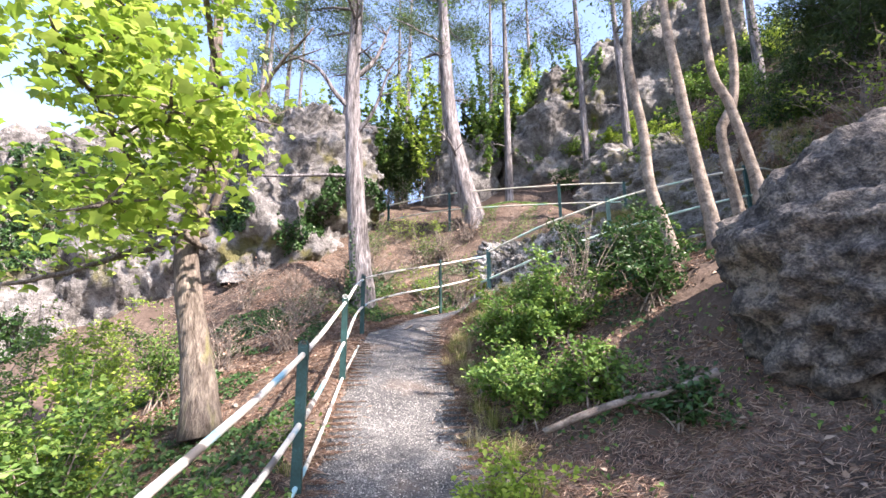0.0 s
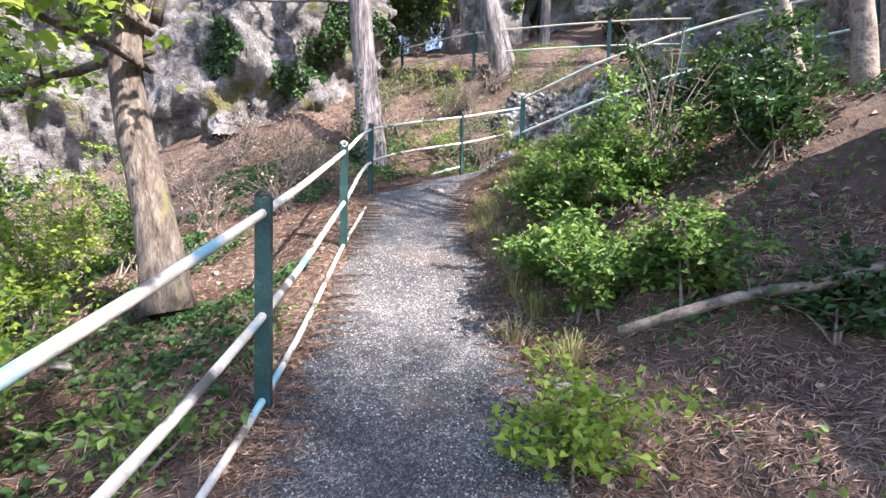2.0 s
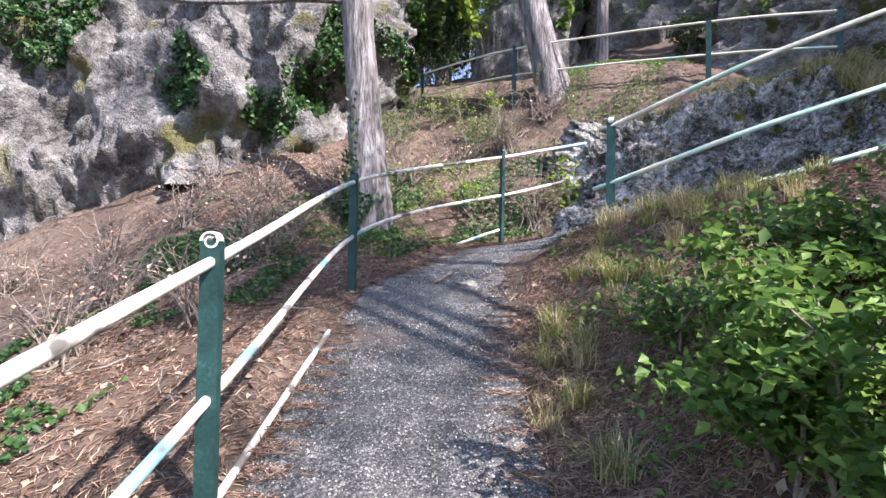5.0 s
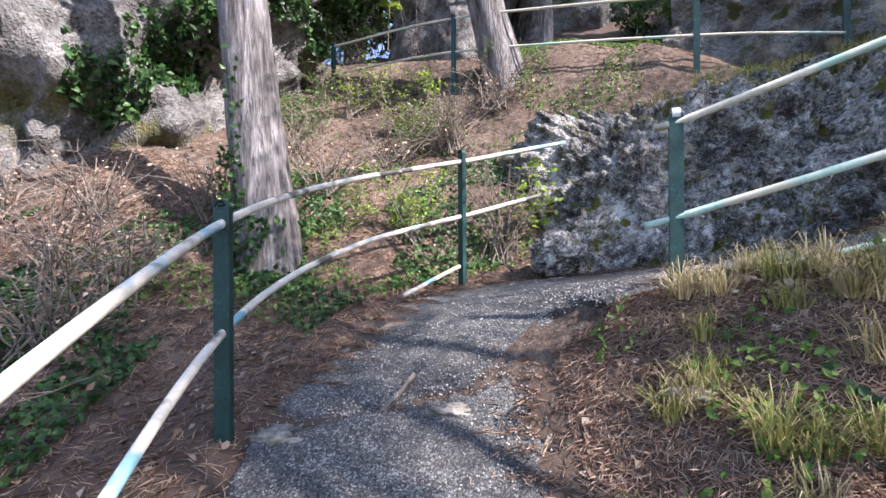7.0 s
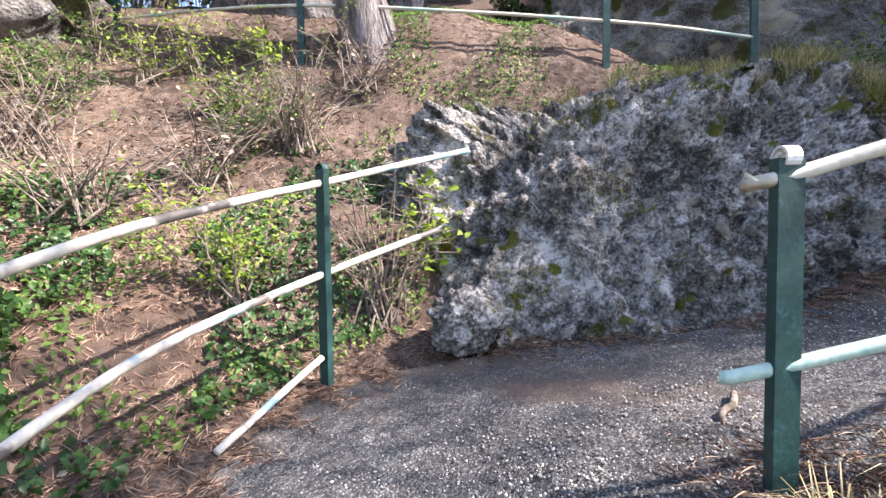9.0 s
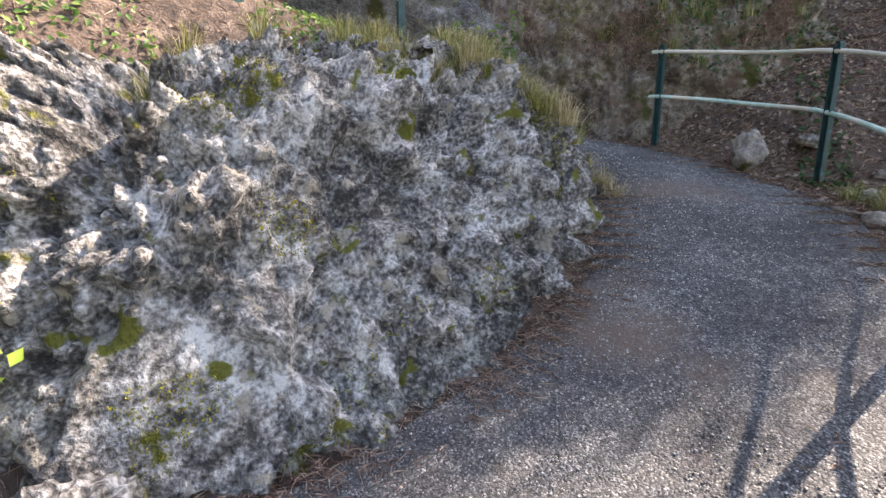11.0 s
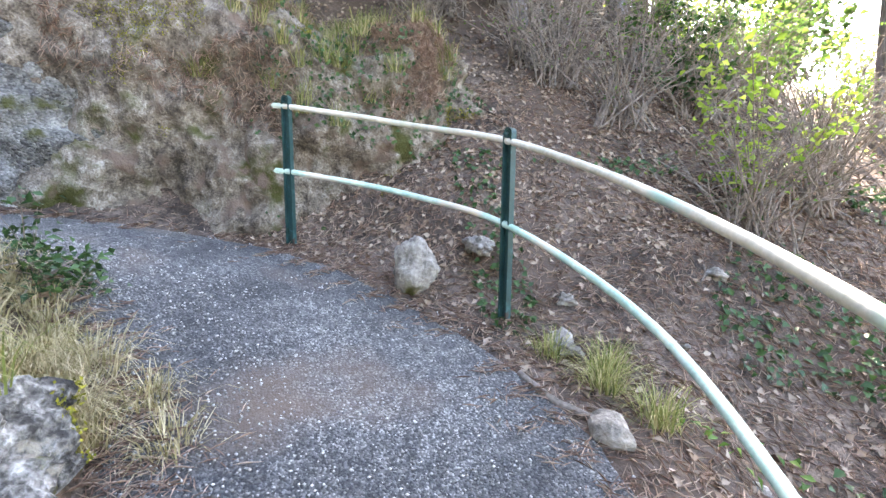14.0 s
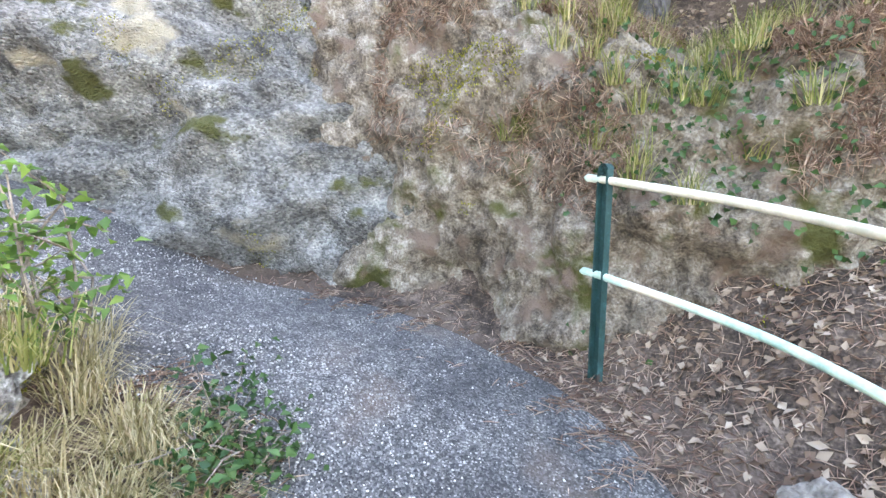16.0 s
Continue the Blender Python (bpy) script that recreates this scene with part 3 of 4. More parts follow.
pipe(railing2, rail_points(HIGH, 0.45, [(0.70, 8.65, 2.43)], [(6.66, 9.68, 4.06)], bows={0: (-0.05, -0.16, 0), 1: (0.1, -0.26, 0), 2: (0.18, -0.16, 0)}), "rail2")
pipe(railing2, [(1.15, 8.4, 2.17), (2.0, 8.08, 2.42), (2.97, 7.95, 2.7)], "rail2", r=0.018)

TOP = [(x, y, float(ground_at(x, y)[0]), t) for x, y, t in ((-2.6, 14.6, 6.1), (-0.4, 13.3, 5.95), (2.7, 12.05, 5.6), (4.3, 11.7, 5.45))]
railing3 = tagged(new("railing"), "upper path railing of green posts and pale pipes", "railing")
for k, (x, y, z, t) in enumerate(TOP):
    railing_post(railing3, x, y, z, t, -20)
pipe(railing3, [(x, y, t - 0.06) for x, y, z, t in TOP], "rail3", r=0.018)
pipe(railing3, [(x, y, t - 0.58) for x, y, z, t in TOP], "rail3", r=0.018)


# ---- trees ----
def trunk_tube(points, r0, r1, seed, sides=14, flare=0.0, rough=0.05, step=0.16):
    line = smooth_line(points, step)
    u = np.linspace(0, 1, len(line))
    r = r0 + (r1 - r0) * u + flare * r0 * np.exp(-u * 16)
    return tube(line, r, sides, rough, np.random.default_rng(seed)), line


def wander(start, way, length, rng, bend=0.35, droop=0.0, step=0.22):
    p, d, out = np.array(start, float), np.array(way, float), []
    d /= np.linalg.norm(d)
    for _ in range(max(3, int(length / step))):
        out.append(p.copy())
        d = d + rng.normal(size=3) * bend * step + np.array([0, 0, -droop * step])
        d /= np.linalg.norm(d)
        p = p + d * step
    return np.array(out)


def limb_pieces(line, r0, rng, forks=4, reach=0.9):
    """A limb with side twigs; returns tube pieces and the twig ends."""
    pieces = [tube(line, np.linspace(r0, r0 * 0.25, len(line)), 7, 0.05, rng)]
    ends = [line[-1]]
    for _ in range(forks):
        k = rng.integers(len(line) // 3, len(line))
        way = rng.normal(size=3)
        way[2] = abs(way[2]) * 0.4
        tw = wander(line[k], way, reach * rng.uniform(0.5, 1.2), rng, 0.7, step=0.15)
        pieces.append(tube(tw, np.linspace(r0 * 0.35, r0 * 0.1, len(tw)), 5))
        ends += [tw[-1], tw[len(tw) // 2]]
    return pieces, ends


def cloud(centres, spread, per, rng):
    c = np.repeat(np.array(centres, float), per, axis=0)
    return c + rng.normal(size=c.shape) * np.asarray(spread)


def lobed_leaves(name, c, ways, normals, size, mat, parent):
    """Five-lobed maple leaves, a fan of eleven corners each."""
    n = len(c)
    d = ways / np.linalg.norm(ways, axis=1)[:, None]
    s = np.cross(normals, d)
    s /= np.linalg.norm(s, axis=1)[:, None] + 1e-9
    up = np.cross(d, s)
    ang = np.radians([180, 135, 105, 75, 48, 22, 0, -22, -48, -75, -105, -135])
    rad = np.array([0.25, 0.66, 0.55, 0.95, 0.66, 0.74, 1.08, 0.74, 0.66, 0.95, 0.55, 0.66])
    size = np.asarray(size)[:, None, None]
    rim = c[:, None] + size * (rad * np.cos(ang))[None, :, None] * d[:, None] + size * (rad * np.sin(ang))[None, :, None] * s[:, None] - size * (0.28 * rad ** 2)[None, :, None] * up[:, None]
    verts = np.concatenate([c[:, None], rim], 1).reshape(-1, 3)
    k = np.arange(n)[:, None] * 13
    faces = np.vstack([k + [0, 1 + q, 1 + (q + 1) % 12] for q in range(12)])
    return raw(name, verts, faces, mat, parent)


def flat_ways(n, rng, tilt=0.4):
    w = rng.normal(size=(n, 3))
    w[:, 2] *= tilt
    nm = rng.normal(size=(n, 3)) * 0.45 + np.array([0.25, -0.2, 1.0])
    return w, nm


def pine(label, points, r0, r1, seed, crown_from, limbs, tufts, dead=0, reach=2.2, group="", bark="bark", explicit=()):
    rng = np.random.default_rng(seed)
    t = tagged(new("pine_tree"), label, "tree", group)
    (v, f), line = trunk_tube(points, r0, r1, seed, flare=0.45)
    raw("trunk", v, f, bark, t, smooth=True)
    ends = []
    for k in range(limbs + dead):
        live = k < limbs
        z = rng.uniform(crown_from, line[-1, 2]) if live else rng.uniform(*sorted((line[0, 2] + 2.2, crown_from + 1.0)))
        p = line[np.abs(line[:, 2] - z).argmin()]
        a = rng.uniform(0, 2 * math.pi)
        top = (z - crown_from) / (line[-1, 2] - crown_from + 0.1)
        ln = reach * (1.1 - 0.7 * max(0, top)) * rng.uniform(0.7, 1.2) if live else rng.uniform(0.5, 1.8)
        lw = wander(p, (math.cos(a), math.sin(a), 0.25), ln, rng, 0.5, droop=0.1)
        pieces, e = limb_pieces(lw, 0.16 * r0 * rng.uniform(0.8, 1.3), rng, 5 if live else 3, 0.8)
        v, f = joined(pieces)
        raw("limb", v, f, bark, t, smooth=True)
        if live:
            ends += e
    for pts, rr in explicit:
        lw = smooth_line(pts, 0.15)
        v, f = joined(limb_pieces(lw, rr, rng, 4, 0.6)[0])
        raw("limb", v, f, bark, t, smooth=True)
    if ends and tufts:
        c = cloud(ends, (0.30, 0.30, 0.16), tufts, rng)
        w = rng.normal(size=c.shape) + np.array([0, 0, 0.4])
        blades("crown", c, w, rng.normal(size=c.shape), rng.uniform(0.10, 0.2, len(c)), 0.022, "needle", t)
    return t


pine("tall grey-barked pine with ivy at its foot", [(-2.02, 10.2, 1.6), (-2.18, 10.2, 3.0), (-2.4, 10.2, 5.3), (-2.55, 10.2, 8.0), (-2.5, 10.2, 9.7), (-2.4, 10.2, 14)], 0.26, 0.09, 21, 9.0, 14, 60, 5,
     explicit=[([(-2.42, 10.2, 5.35), (-3.1, 10.0, 5.35), (-4.6, 9.7, 5.3), (-6.7, 9.2, 5.5)], 0.05),
               ([(-2.5, 10.2, 7.1), (-2.9, 10.0, 7.5), (-3.4, 9.8, 8.2), (-4.4, 9.6, 8.6)], 0.07),
               ([(-2.45, 10.2, 6.4), (-1.9, 10.0, 7.0), (-1.5, 9.8, 7.9), (-1.1, 9.7, 8.4)], 0.06),
               ([(-2.55, 10.2, 8.0), (-2.0, 10.3, 8.6), (-1.6, 10.3, 9.6)], 0.08)])
pine("leaning grey-barked pine on the slope", [(0.55, 13.15, 4.3), (0.3, 13.2, 5.2), (-0.3, 13.2, 8.0), (-0.52, 13.2, 11.5), (-0.6, 13.3, 16)], 0.29, 0.08, 22, 10.0, 12, 60, 6)
for k, (x, y, lean, h) in enumerate([(1.45, 15.6, 0.1, 11), (4.3, 16.2, 0.0, 11), (5.5, 15.2, -0.1, 11), (-3.2, 20, 0.3, 12), (-1.4, 21, -0.2, 12), (0.8, 22, 0.2, 12), (-5.5, 18, 0.2, 12), (-8, 16, 0, 11), (9, 13.5, 0.2, 10), (-11, 14, 0, 11), (3, 23, 0, 12), (11, 10, 0.2, 10), (13, 5, 0, 9), (-6.5, 14.5, 0.1, 9), (-9.5, 18, 0.2, 13), (-12.5, 19, 0, 14), (-7, 22, 0.3, 14), (-4.4, 24, 0, 14), (-10, 23, 0.2, 15), (-2.2, 25, 0.1, 14), (-14, 15, 0.2, 14), (-16, 18, 0, 15)]):
    z = float(ground_at(x, y)[0]) - 0.3
    pine("slender pine among the trees on the slope", [(x, y, z), (x + lean * 0.4, y, z + h * 0.4), (x + lean, y, z + h)], 0.15, 0.05, 40 + k, z + h * 0.45, 9, 45, 4, 2.0, group="pines on the slope")
# pines added up the sunny side, mostly unseen, so their crowns shade the path
for k, (x, y, h, low, tufts) in enumerate([(7.6, 3.0, 8, 0.5, 35), (6.9, -1.8, 9, 0.3, 26), (8.8, -2.2, 9, 0.45, 50), (12.5, 3.5, 7, 0.4, 60), (9.6, 5.4, 5.5, 0.3, 75), (9.2, 7.0, 3.6, 0.28, 80), (10.6, 8.3, 4.0, 0.2, 90), (12.0, 9.4, 4.6, 0.3, 80), (8.9, 9.9, 3.2, 0.25, 80), (11.6, 6.6, 5.5, 0.25, 80), (10.2, 6.3, 4.6, 0.25, 80)]):
    z = float(ground_at(x, y)[0]) - 0.3
    pine("slender pine added on the sunny slope for shade", [(x, y, z), (x + 0.2, y, z + h * 0.4), (x - 0.1, y + 0.1, z + h)], 0.14, 0.05, 70 + k, z + h * low, 16, tufts, 3, 2.5, group="pines on the slope")


def broadleaf(name, label, points, r0, r1, seed, limbs, per, spread, size, leafmat, bark, lobed=False, flare=0.4):
    """limbs: explicit limb lines with their radius."""
    rng = np.random.default_rng(seed)
    t = tagged(new(name), label, "tree")
    (v, f), line = trunk_tube(points, r0, r1, seed, flare=flare)
    raw("trunk", v, f, bark, t, smooth=True)
    ends = []
    for pts, rr, forks, leafy in limbs:
        lw = smooth_line(pts, 0.14)
        lw = lw + np.cumsum(rng.normal(size=lw.shape) * 0.012, axis=0)
        pieces, e = limb_pieces(lw, rr, rng, forks, 0.7)
        v, f = joined(pieces)
        raw("limb", v, f, bark, t, smooth=True)
        if leafy:
            ends += e
    c = cloud(ends, spread, per, rng)
    w, nm = flat_ways(len(c), rng, 0.5)
    if lobed:
        lobed_leaves("crown", c, w + np.array([0, 0, -0.3]), nm, rng.uniform(0.6, 1.2, len(c)) * size, leafmat, t)
    else:
        blades("crown", c, w, nm, rng.uniform(0.7, 1.3, len(c)) * size, rng.uniform(0.4, 0.7, len(c)) * size, leafmat, t)
    return t


broadleaf("maple_tree", "maple tree with bright young spring leaves beside railing", [(-2.1, 4.45, 0.2), (-2.26, 4.5, 0.9), (-2.55, 4.55, 2.0), (-2.6, 4.6, 2.6), (-2.52, 4.7, 3.3), (-2.6, 4.75, 4.4), (-2.7, 4.8, 6.5)], 0.17, 0.04, 31,
          [([(-2.42, 4.7, 2.7), (-2.1, 4.6, 3.5), (-1.7, 4.5, 4.3), (-1.0, 4.3, 4.9)], 0.05, 5, 0),
           ([(-2.42, 4.65, 2.6), (-2.6, 3.8, 2.9), (-2.3, 2.9, 3.0), (-1.9, 2.0, 3.1)], 0.05, 12, 1),
           ([(-2.42, 4.65, 2.3), (-2.4, 3.6, 2.3), (-2.0, 2.8, 2.2), (-1.45, 2.1, 1.95)], 0.04, 12, 1),
           ([(-2.45, 4.7, 3.2), (-2.2, 3.8, 3.3), (-1.7, 2.9, 3.0), (-1.2, 2.2, 2.7)], 0.04, 14, 1),
           ([(-2.5, 4.7, 3.8), (-2.5, 3.6, 4.1), (-2.0, 2.7, 3.9), (-1.5, 2.0, 3.5)], 0.04, 14, 1),
           ([(-2.5, 4.7, 3.4), (-2.0, 4.0, 3.3), (-1.6, 3.4, 3.0), (-1.25, 3.0, 2.5)], 0.03, 8, 1),
           ([(-2.5, 4.7, 4.4), (-2.0, 3.6, 4.9), (-1.5, 2.9, 4.6), (-1.1, 2.5, 4.2)], 0.04, 10, 1),
           ([(-2.45, 4.7, 2.5), (-3.4, 4.6, 2.3), (-4.6, 4.4, 2.0), (-5.8, 4.2, 2.0)], 0.05, 6, 1)],
          26, (0.26, 0.26, 0.14), 0.068, "maple", "bark2", lobed=True)
# leaning trees' crowns, mostly above the view, are thickened to shade the left slope
broadleaf("leaning_tree", "slim grey tree with a double bend on the slope", [(4.19, 5.90, 2.36), (4.19, 5.90, 2.71), (4.11, 5.90, 3.54), (4.11, 5.90, 4.04), (4.29, 5.90, 4.35), (4.40, 5.90, 5.09), (4.45, 6.00, 6.69), (4.55, 6.00, 8.49)], 0.075, 0.035, 32,
          [([(4.55, 6.00, 8.49), (5.15, 6.10, 8.89), (5.87, 6.22, 9.37)], 0.028, 6, 1), ([(4.45, 6.00, 6.69), (4.00, 6.25, 7.29), (3.46, 6.55, 8.01)], 0.028, 6, 1), ([(4.55, 6.00, 8.49), (4.40, 5.55, 9.04), (4.22, 5.01, 9.70)], 0.028, 6, 1)],
          58, (0.7, 0.7, 0.4), 0.085, "leaf", "twig")
broadleaf("leaning_tree", "slim grey tree leaning away on the slope", [(4.24, 5.50, 2.74), (4.24, 5.50, 3.09), (4.05, 5.50, 4.20), (3.90, 5.50, 4.67), (3.95, 5.60, 6.27), (4.05, 5.60, 8.07)], 0.065, 0.035, 33,
          [([(4.05, 5.60, 8.07), (4.65, 5.70, 8.47), (5.37, 5.82, 8.95)], 0.028, 6, 1), ([(3.95, 5.60, 6.27), (3.50, 5.85, 6.87), (2.96, 6.15, 7.59)], 0.028, 6, 1), ([(4.05, 5.60, 8.07), (3.90, 5.15, 8.62), (3.72, 4.61, 9.28)], 0.028, 6, 1)],
          58, (0.7, 0.7, 0.4), 0.085, "leaf", "twig")
# the first two limbs are added, out of view, for shade over the slope
broadleaf("leaning_tree", "slim crooked tree above the shrubs", [(3.08, 5.30, 1.93), (3.08, 5.30, 2.28), (2.91, 5.30, 3.05), (2.90, 5.30, 3.71), (2.80, 5.30, 4.75), (2.85, 5.30, 5.42), (2.90, 5.40, 7.02), (3.00, 5.40, 8.82)], 0.065, 0.035, 34,
          [([(2.9, 5.4, 7.0), (1.9, 5.9, 7.6), (0.9, 6.3, 8.0), (-0.2, 6.6, 8.3)], 0.03, 9, 1), ([(2.88, 5.35, 6.6), (2.0, 5.0, 7.4), (1.0, 4.6, 7.9)], 0.03, 7, 1), ([(3.00, 5.40, 8.82), (3.60, 5.50, 9.22), (4.32, 5.62, 9.70)], 0.028, 6, 1), ([(2.90, 5.40, 7.02), (2.45, 5.65, 7.62), (1.91, 5.95, 8.34)], 0.028, 6, 1), ([(3.00, 5.40, 8.82), (2.85, 4.95, 9.37), (2.67, 4.41, 10.03)], 0.028, 6, 1)],
          58, (0.7, 0.7, 0.4), 0.085, "leaf", "twig")
broadleaf("leaning_tree", "slim leaning tree beside the boulder", [(3.55, 5.25, 2.15), (3.55, 5.25, 2.50), (3.46, 5.25, 3.27), (3.36, 5.25, 4.48), (3.31, 5.25, 5.31), (3.36, 5.35, 6.91), (3.46, 5.35, 8.71)], 0.075, 0.035, 35,
          [([(3.46, 5.35, 8.71), (4.06, 5.45, 9.11), (4.78, 5.57, 9.59)], 0.028, 6, 1), ([(3.36, 5.35, 6.91), (2.91, 5.60, 7.51), (2.37, 5.90, 8.23)], 0.028, 6, 1), ([(3.46, 5.35, 8.71), (3.31, 4.90, 9.26), (3.13, 4.36, 9.92)], 0.028, 6, 1)],
          58, (0.7, 0.7, 0.4), 0.085, "leaf", "twig")


# ---- shrubs ----
def shrub(name, label, x, y, rx, ry, h, leaves, size, mat, seed, stems=9, group="", lift=0.0, category="shrub"):
    rng = np.random.default_rng(seed)
    z = float(ground_at(x, y)[0]) + lift
    t = tagged(new(name), label, category, group)
    t.location = (x, y, z)
    pieces, tips = [], []
    for k in range(stems):
        a = rng.uniform(0, 2 * math.pi)
        out = rng.uniform(0.25, 1.0)
        end = np.array([rx * out * math.cos(a), ry * out * math.sin(a), h * rng.uniform(0.45, 1.0) * (1.15 - 0.45 * out)])
        st = smooth_line([(rng.normal() * rx * 0.15, rng.normal() * ry * 0.15, -0.05), tuple(end * (0.45, 0.45, 0.6) + rng.normal(size=3) * 0.05), tuple(end)], 0.12)
        pieces.append(tube(st, np.linspace(0.009, 0.003, len(st)), 5))
        tips += [st[q] for q in range(len(st) // 3, len(st))]
        for _ in range(4):
            q = rng.integers(len(st) // 3, len(st))
            tw = wander(st[q], rng.normal(size=3) * (1, 1, 0.4) + np.array([0, 0, 0.2]), rng.uniform(0.15, 0.4), rng, 1.0, step=0.07)
            pieces.append(tube(tw, np.linspace(0.004, 0.0015, len(tw)), 4))
            tips += list(tw[1:])
    v, f = joined(pieces)
    raw("branchwork", v, f, "twig", t)
    tips = np.array(tips)
    c = tips[rng.integers(0, len(tips), leaves)] + rng.normal(size=(leaves, 3)) * np.array([0.05, 0.05, 0.03])
    c = c[c[:, 2] > 0.0]
    w, nm = flat_ways(len(c), rng, 0.5)
    blades("foliage", c, w, nm, rng.uniform(0.6, 1.25, len(c)) * size, rng.uniform(0.45, 0.75, len(c)) * size, mat, t)
    return t


BUSH = "leafy green shrub overhanging the path's edge"
for k, (x, y, rx, ry, h, n, size, mat) in enumerate([
        (1.15, 5.7, 0.6, 0.85, 0.8, 4200, 0.06, "leaf"), (1.65, 4.8, 0.7, 0.75, 0.95, 4200, 0.06, "leaf"), (1.3, 4.1, 0.5, 0.6, 0.65, 3200, 0.06, "leaf"),
        (1.8, 3.8, 0.42, 0.45, 0.6, 1900, 0.06, "leaf"), (2.3, 6.0, 0.7, 0.8, 1.1, 3200, 0.06, "dark_leaf"), (2.6, 4.6, 0.6, 0.6, 1.1, 2400, 0.06, "dark_leaf"),
        (2.9, 5.9, 0.6, 0.6, 0.9, 2000, 0.06, "leaf"), (0.98, 6.8, 0.3, 0.4, 0.4, 900, 0.05, "leaf"), (1.05, 4.75, 0.4, 0.5, 0.5, 1800, 0.06, "leaf"), (1.7, 6.6, 0.5, 0.5, 0.7, 1600, 0.06, "leaf")]):
    shrub("shrub", BUSH, x, y, rx, ry, h, n, size, mat, 100 + k, 14, "shrubs on the slope")
shrub("shrub", "small bright shrub leaning over the path", 1.0, 2.85, 0.36, 0.36, 0.6, 850, 0.055, "maple", 120, 8)
shrub("shrub", "small green seedling under the boulder", 2.35, 1.75, 0.22, 0.2, 0.3, 260, 0.05, "leaf", 121, 6)
shrub("shrub", "low ivy-leaved shrub at the boulder's foot", 2.35, 3.35, 0.4, 0.4, 0.35, 900, 0.06, "dark_leaf", 122, 9)
for k, (x, y, rx, ry, h, n) in enumerate([(-1.75, 2.3, 0.6, 0.6, 1.55, 4600), (-2.4, 3.0, 0.7, 0.6, 1.7, 4600), (-1.55, 1.45, 0.6, 0.5, 1.5, 3800), (-2.7, 1.9, 0.9, 0.8, 2.2, 5200), (-3.7, 3.2, 1.0, 0.9, 2.2, 4600), (-3.5, 4.5, 0.7, 0.6, 1.5, 2600), (-3.6, 5.7, 0.7, 0.7, 1.5, 2200), (-4.8, 6.2, 0.9, 0.8, 1.9, 2600), (-4.7, 4.8, 0.9, 0.8, 2.2, 2600)]):
    shrub("shrub", "light green feathery shrub below the railing", x, y, rx, ry, h, n, 0.055, "maple" if k % 2 else "leaf", 130 + k, 18, "shrubs below the railing")
shrub("shrub", "small green plant beside a railing post", -0.72, 2.55, 0.25, 0.3, 0.42, 420, 0.05, "leaf", 140, 7)
shrub("shrub", "small green plant beside the railing", -0.75, 3.6, 0.2, 0.2, 0.25, 200, 0.05, "leaf", 141, 5)
shrub("sapling", "yellow-green sapling on the slope behind railing", 0.45, 11.15, 0.2, 0.15, 0.95, 90, 0.085, "maple", 142, 3, category="sapling")
shrub("sapling", "bright green sapling beside the upper railing", -0.75, 13.2, 0.15, 0.12, 0.9, 90, 0.08, "maple", 143, 3, category="sapling")
shrub("shrub", "twiggy yellow-leaved shrub behind the railing", -0.9, 10.9, 0.55, 0.5, 0.9, 700, 0.045, "maple", 144, 14)
shrub("shrub", "bare twiggy shrub on the slope", 0.1, 11.0, 0.5, 0.4, 1.3, 160, 0.035, "leaf", 145, 26)
shrub("shrub", "bare twiggy shrub on the slope", -0.4, 12.2, 0.7, 0.5, 1.2, 200, 0.04, "leaf", 146, 26)
shrub("shrub", "bare twiggy shrub above the path", 2.0, 5.3, 0.6, 0.6, 1.6, 200, 0.04, "leaf", 147, 22)
shrub("sapling", "leafy twig at the outcrop's corner beside path", 4.7, 10.95, 0.42, 0.4, 1.0, 300, 0.065, "leaf", 148, 9, category="sapling")
shrub("shrub", "green plant at the edge of the path", 4.92, 10.35, 0.2, 0.2, 0.3, 420, 0.05, "dark_leaf", 149, 8)
for k, (x, y) in enumerate([(6.3, 5.2), (7.0, 4.5), (7.6, 5.4), (6.2, 4.0), (7.4, 6.4), (8.3, 5.8), (6.0, 6.0), (8.2, 4.4), (7.0, 3.3), (8.3, 7.2), (8.8, 6.5), (9.2, 8.0), (8.6, 8.4), (9.6, 7.1), (7.9, 6.9), (9.0, 5.4)]):
    shrub("shrub", "bare brown twiggy thicket on the slope", x, y, 0.95, 0.95, 1.35, 70, 0.05, "leaf", 160 + k, 46, "bare thickets")
for k, (x, y) in enumerate([(-3.6, 9.6), (-2.8, 10.6), (-4.8, 9.9), (-5.8, 9.6), (-3.0, 8.8), (-1.2, 11.8), (-7.2, 9.4), (-2.7, 7.6), (-3.5, 7.0), (-4.3, 8.2), (-2.9, 9.4), (-3.8, 10.3), (-5.0, 10.6), (-0.5, 12.3), (-1.9, 11.4), (-2.6, 12.2), (0.2, 12.6)]):
    shrub("shrub", "dry brown brushwood heap below the cliff", x, y, 0.8, 0.7, 0.8, 120, 0.05, "straw", 180 + k, 26, "brushwood")
rng = np.random.default_rng(9)
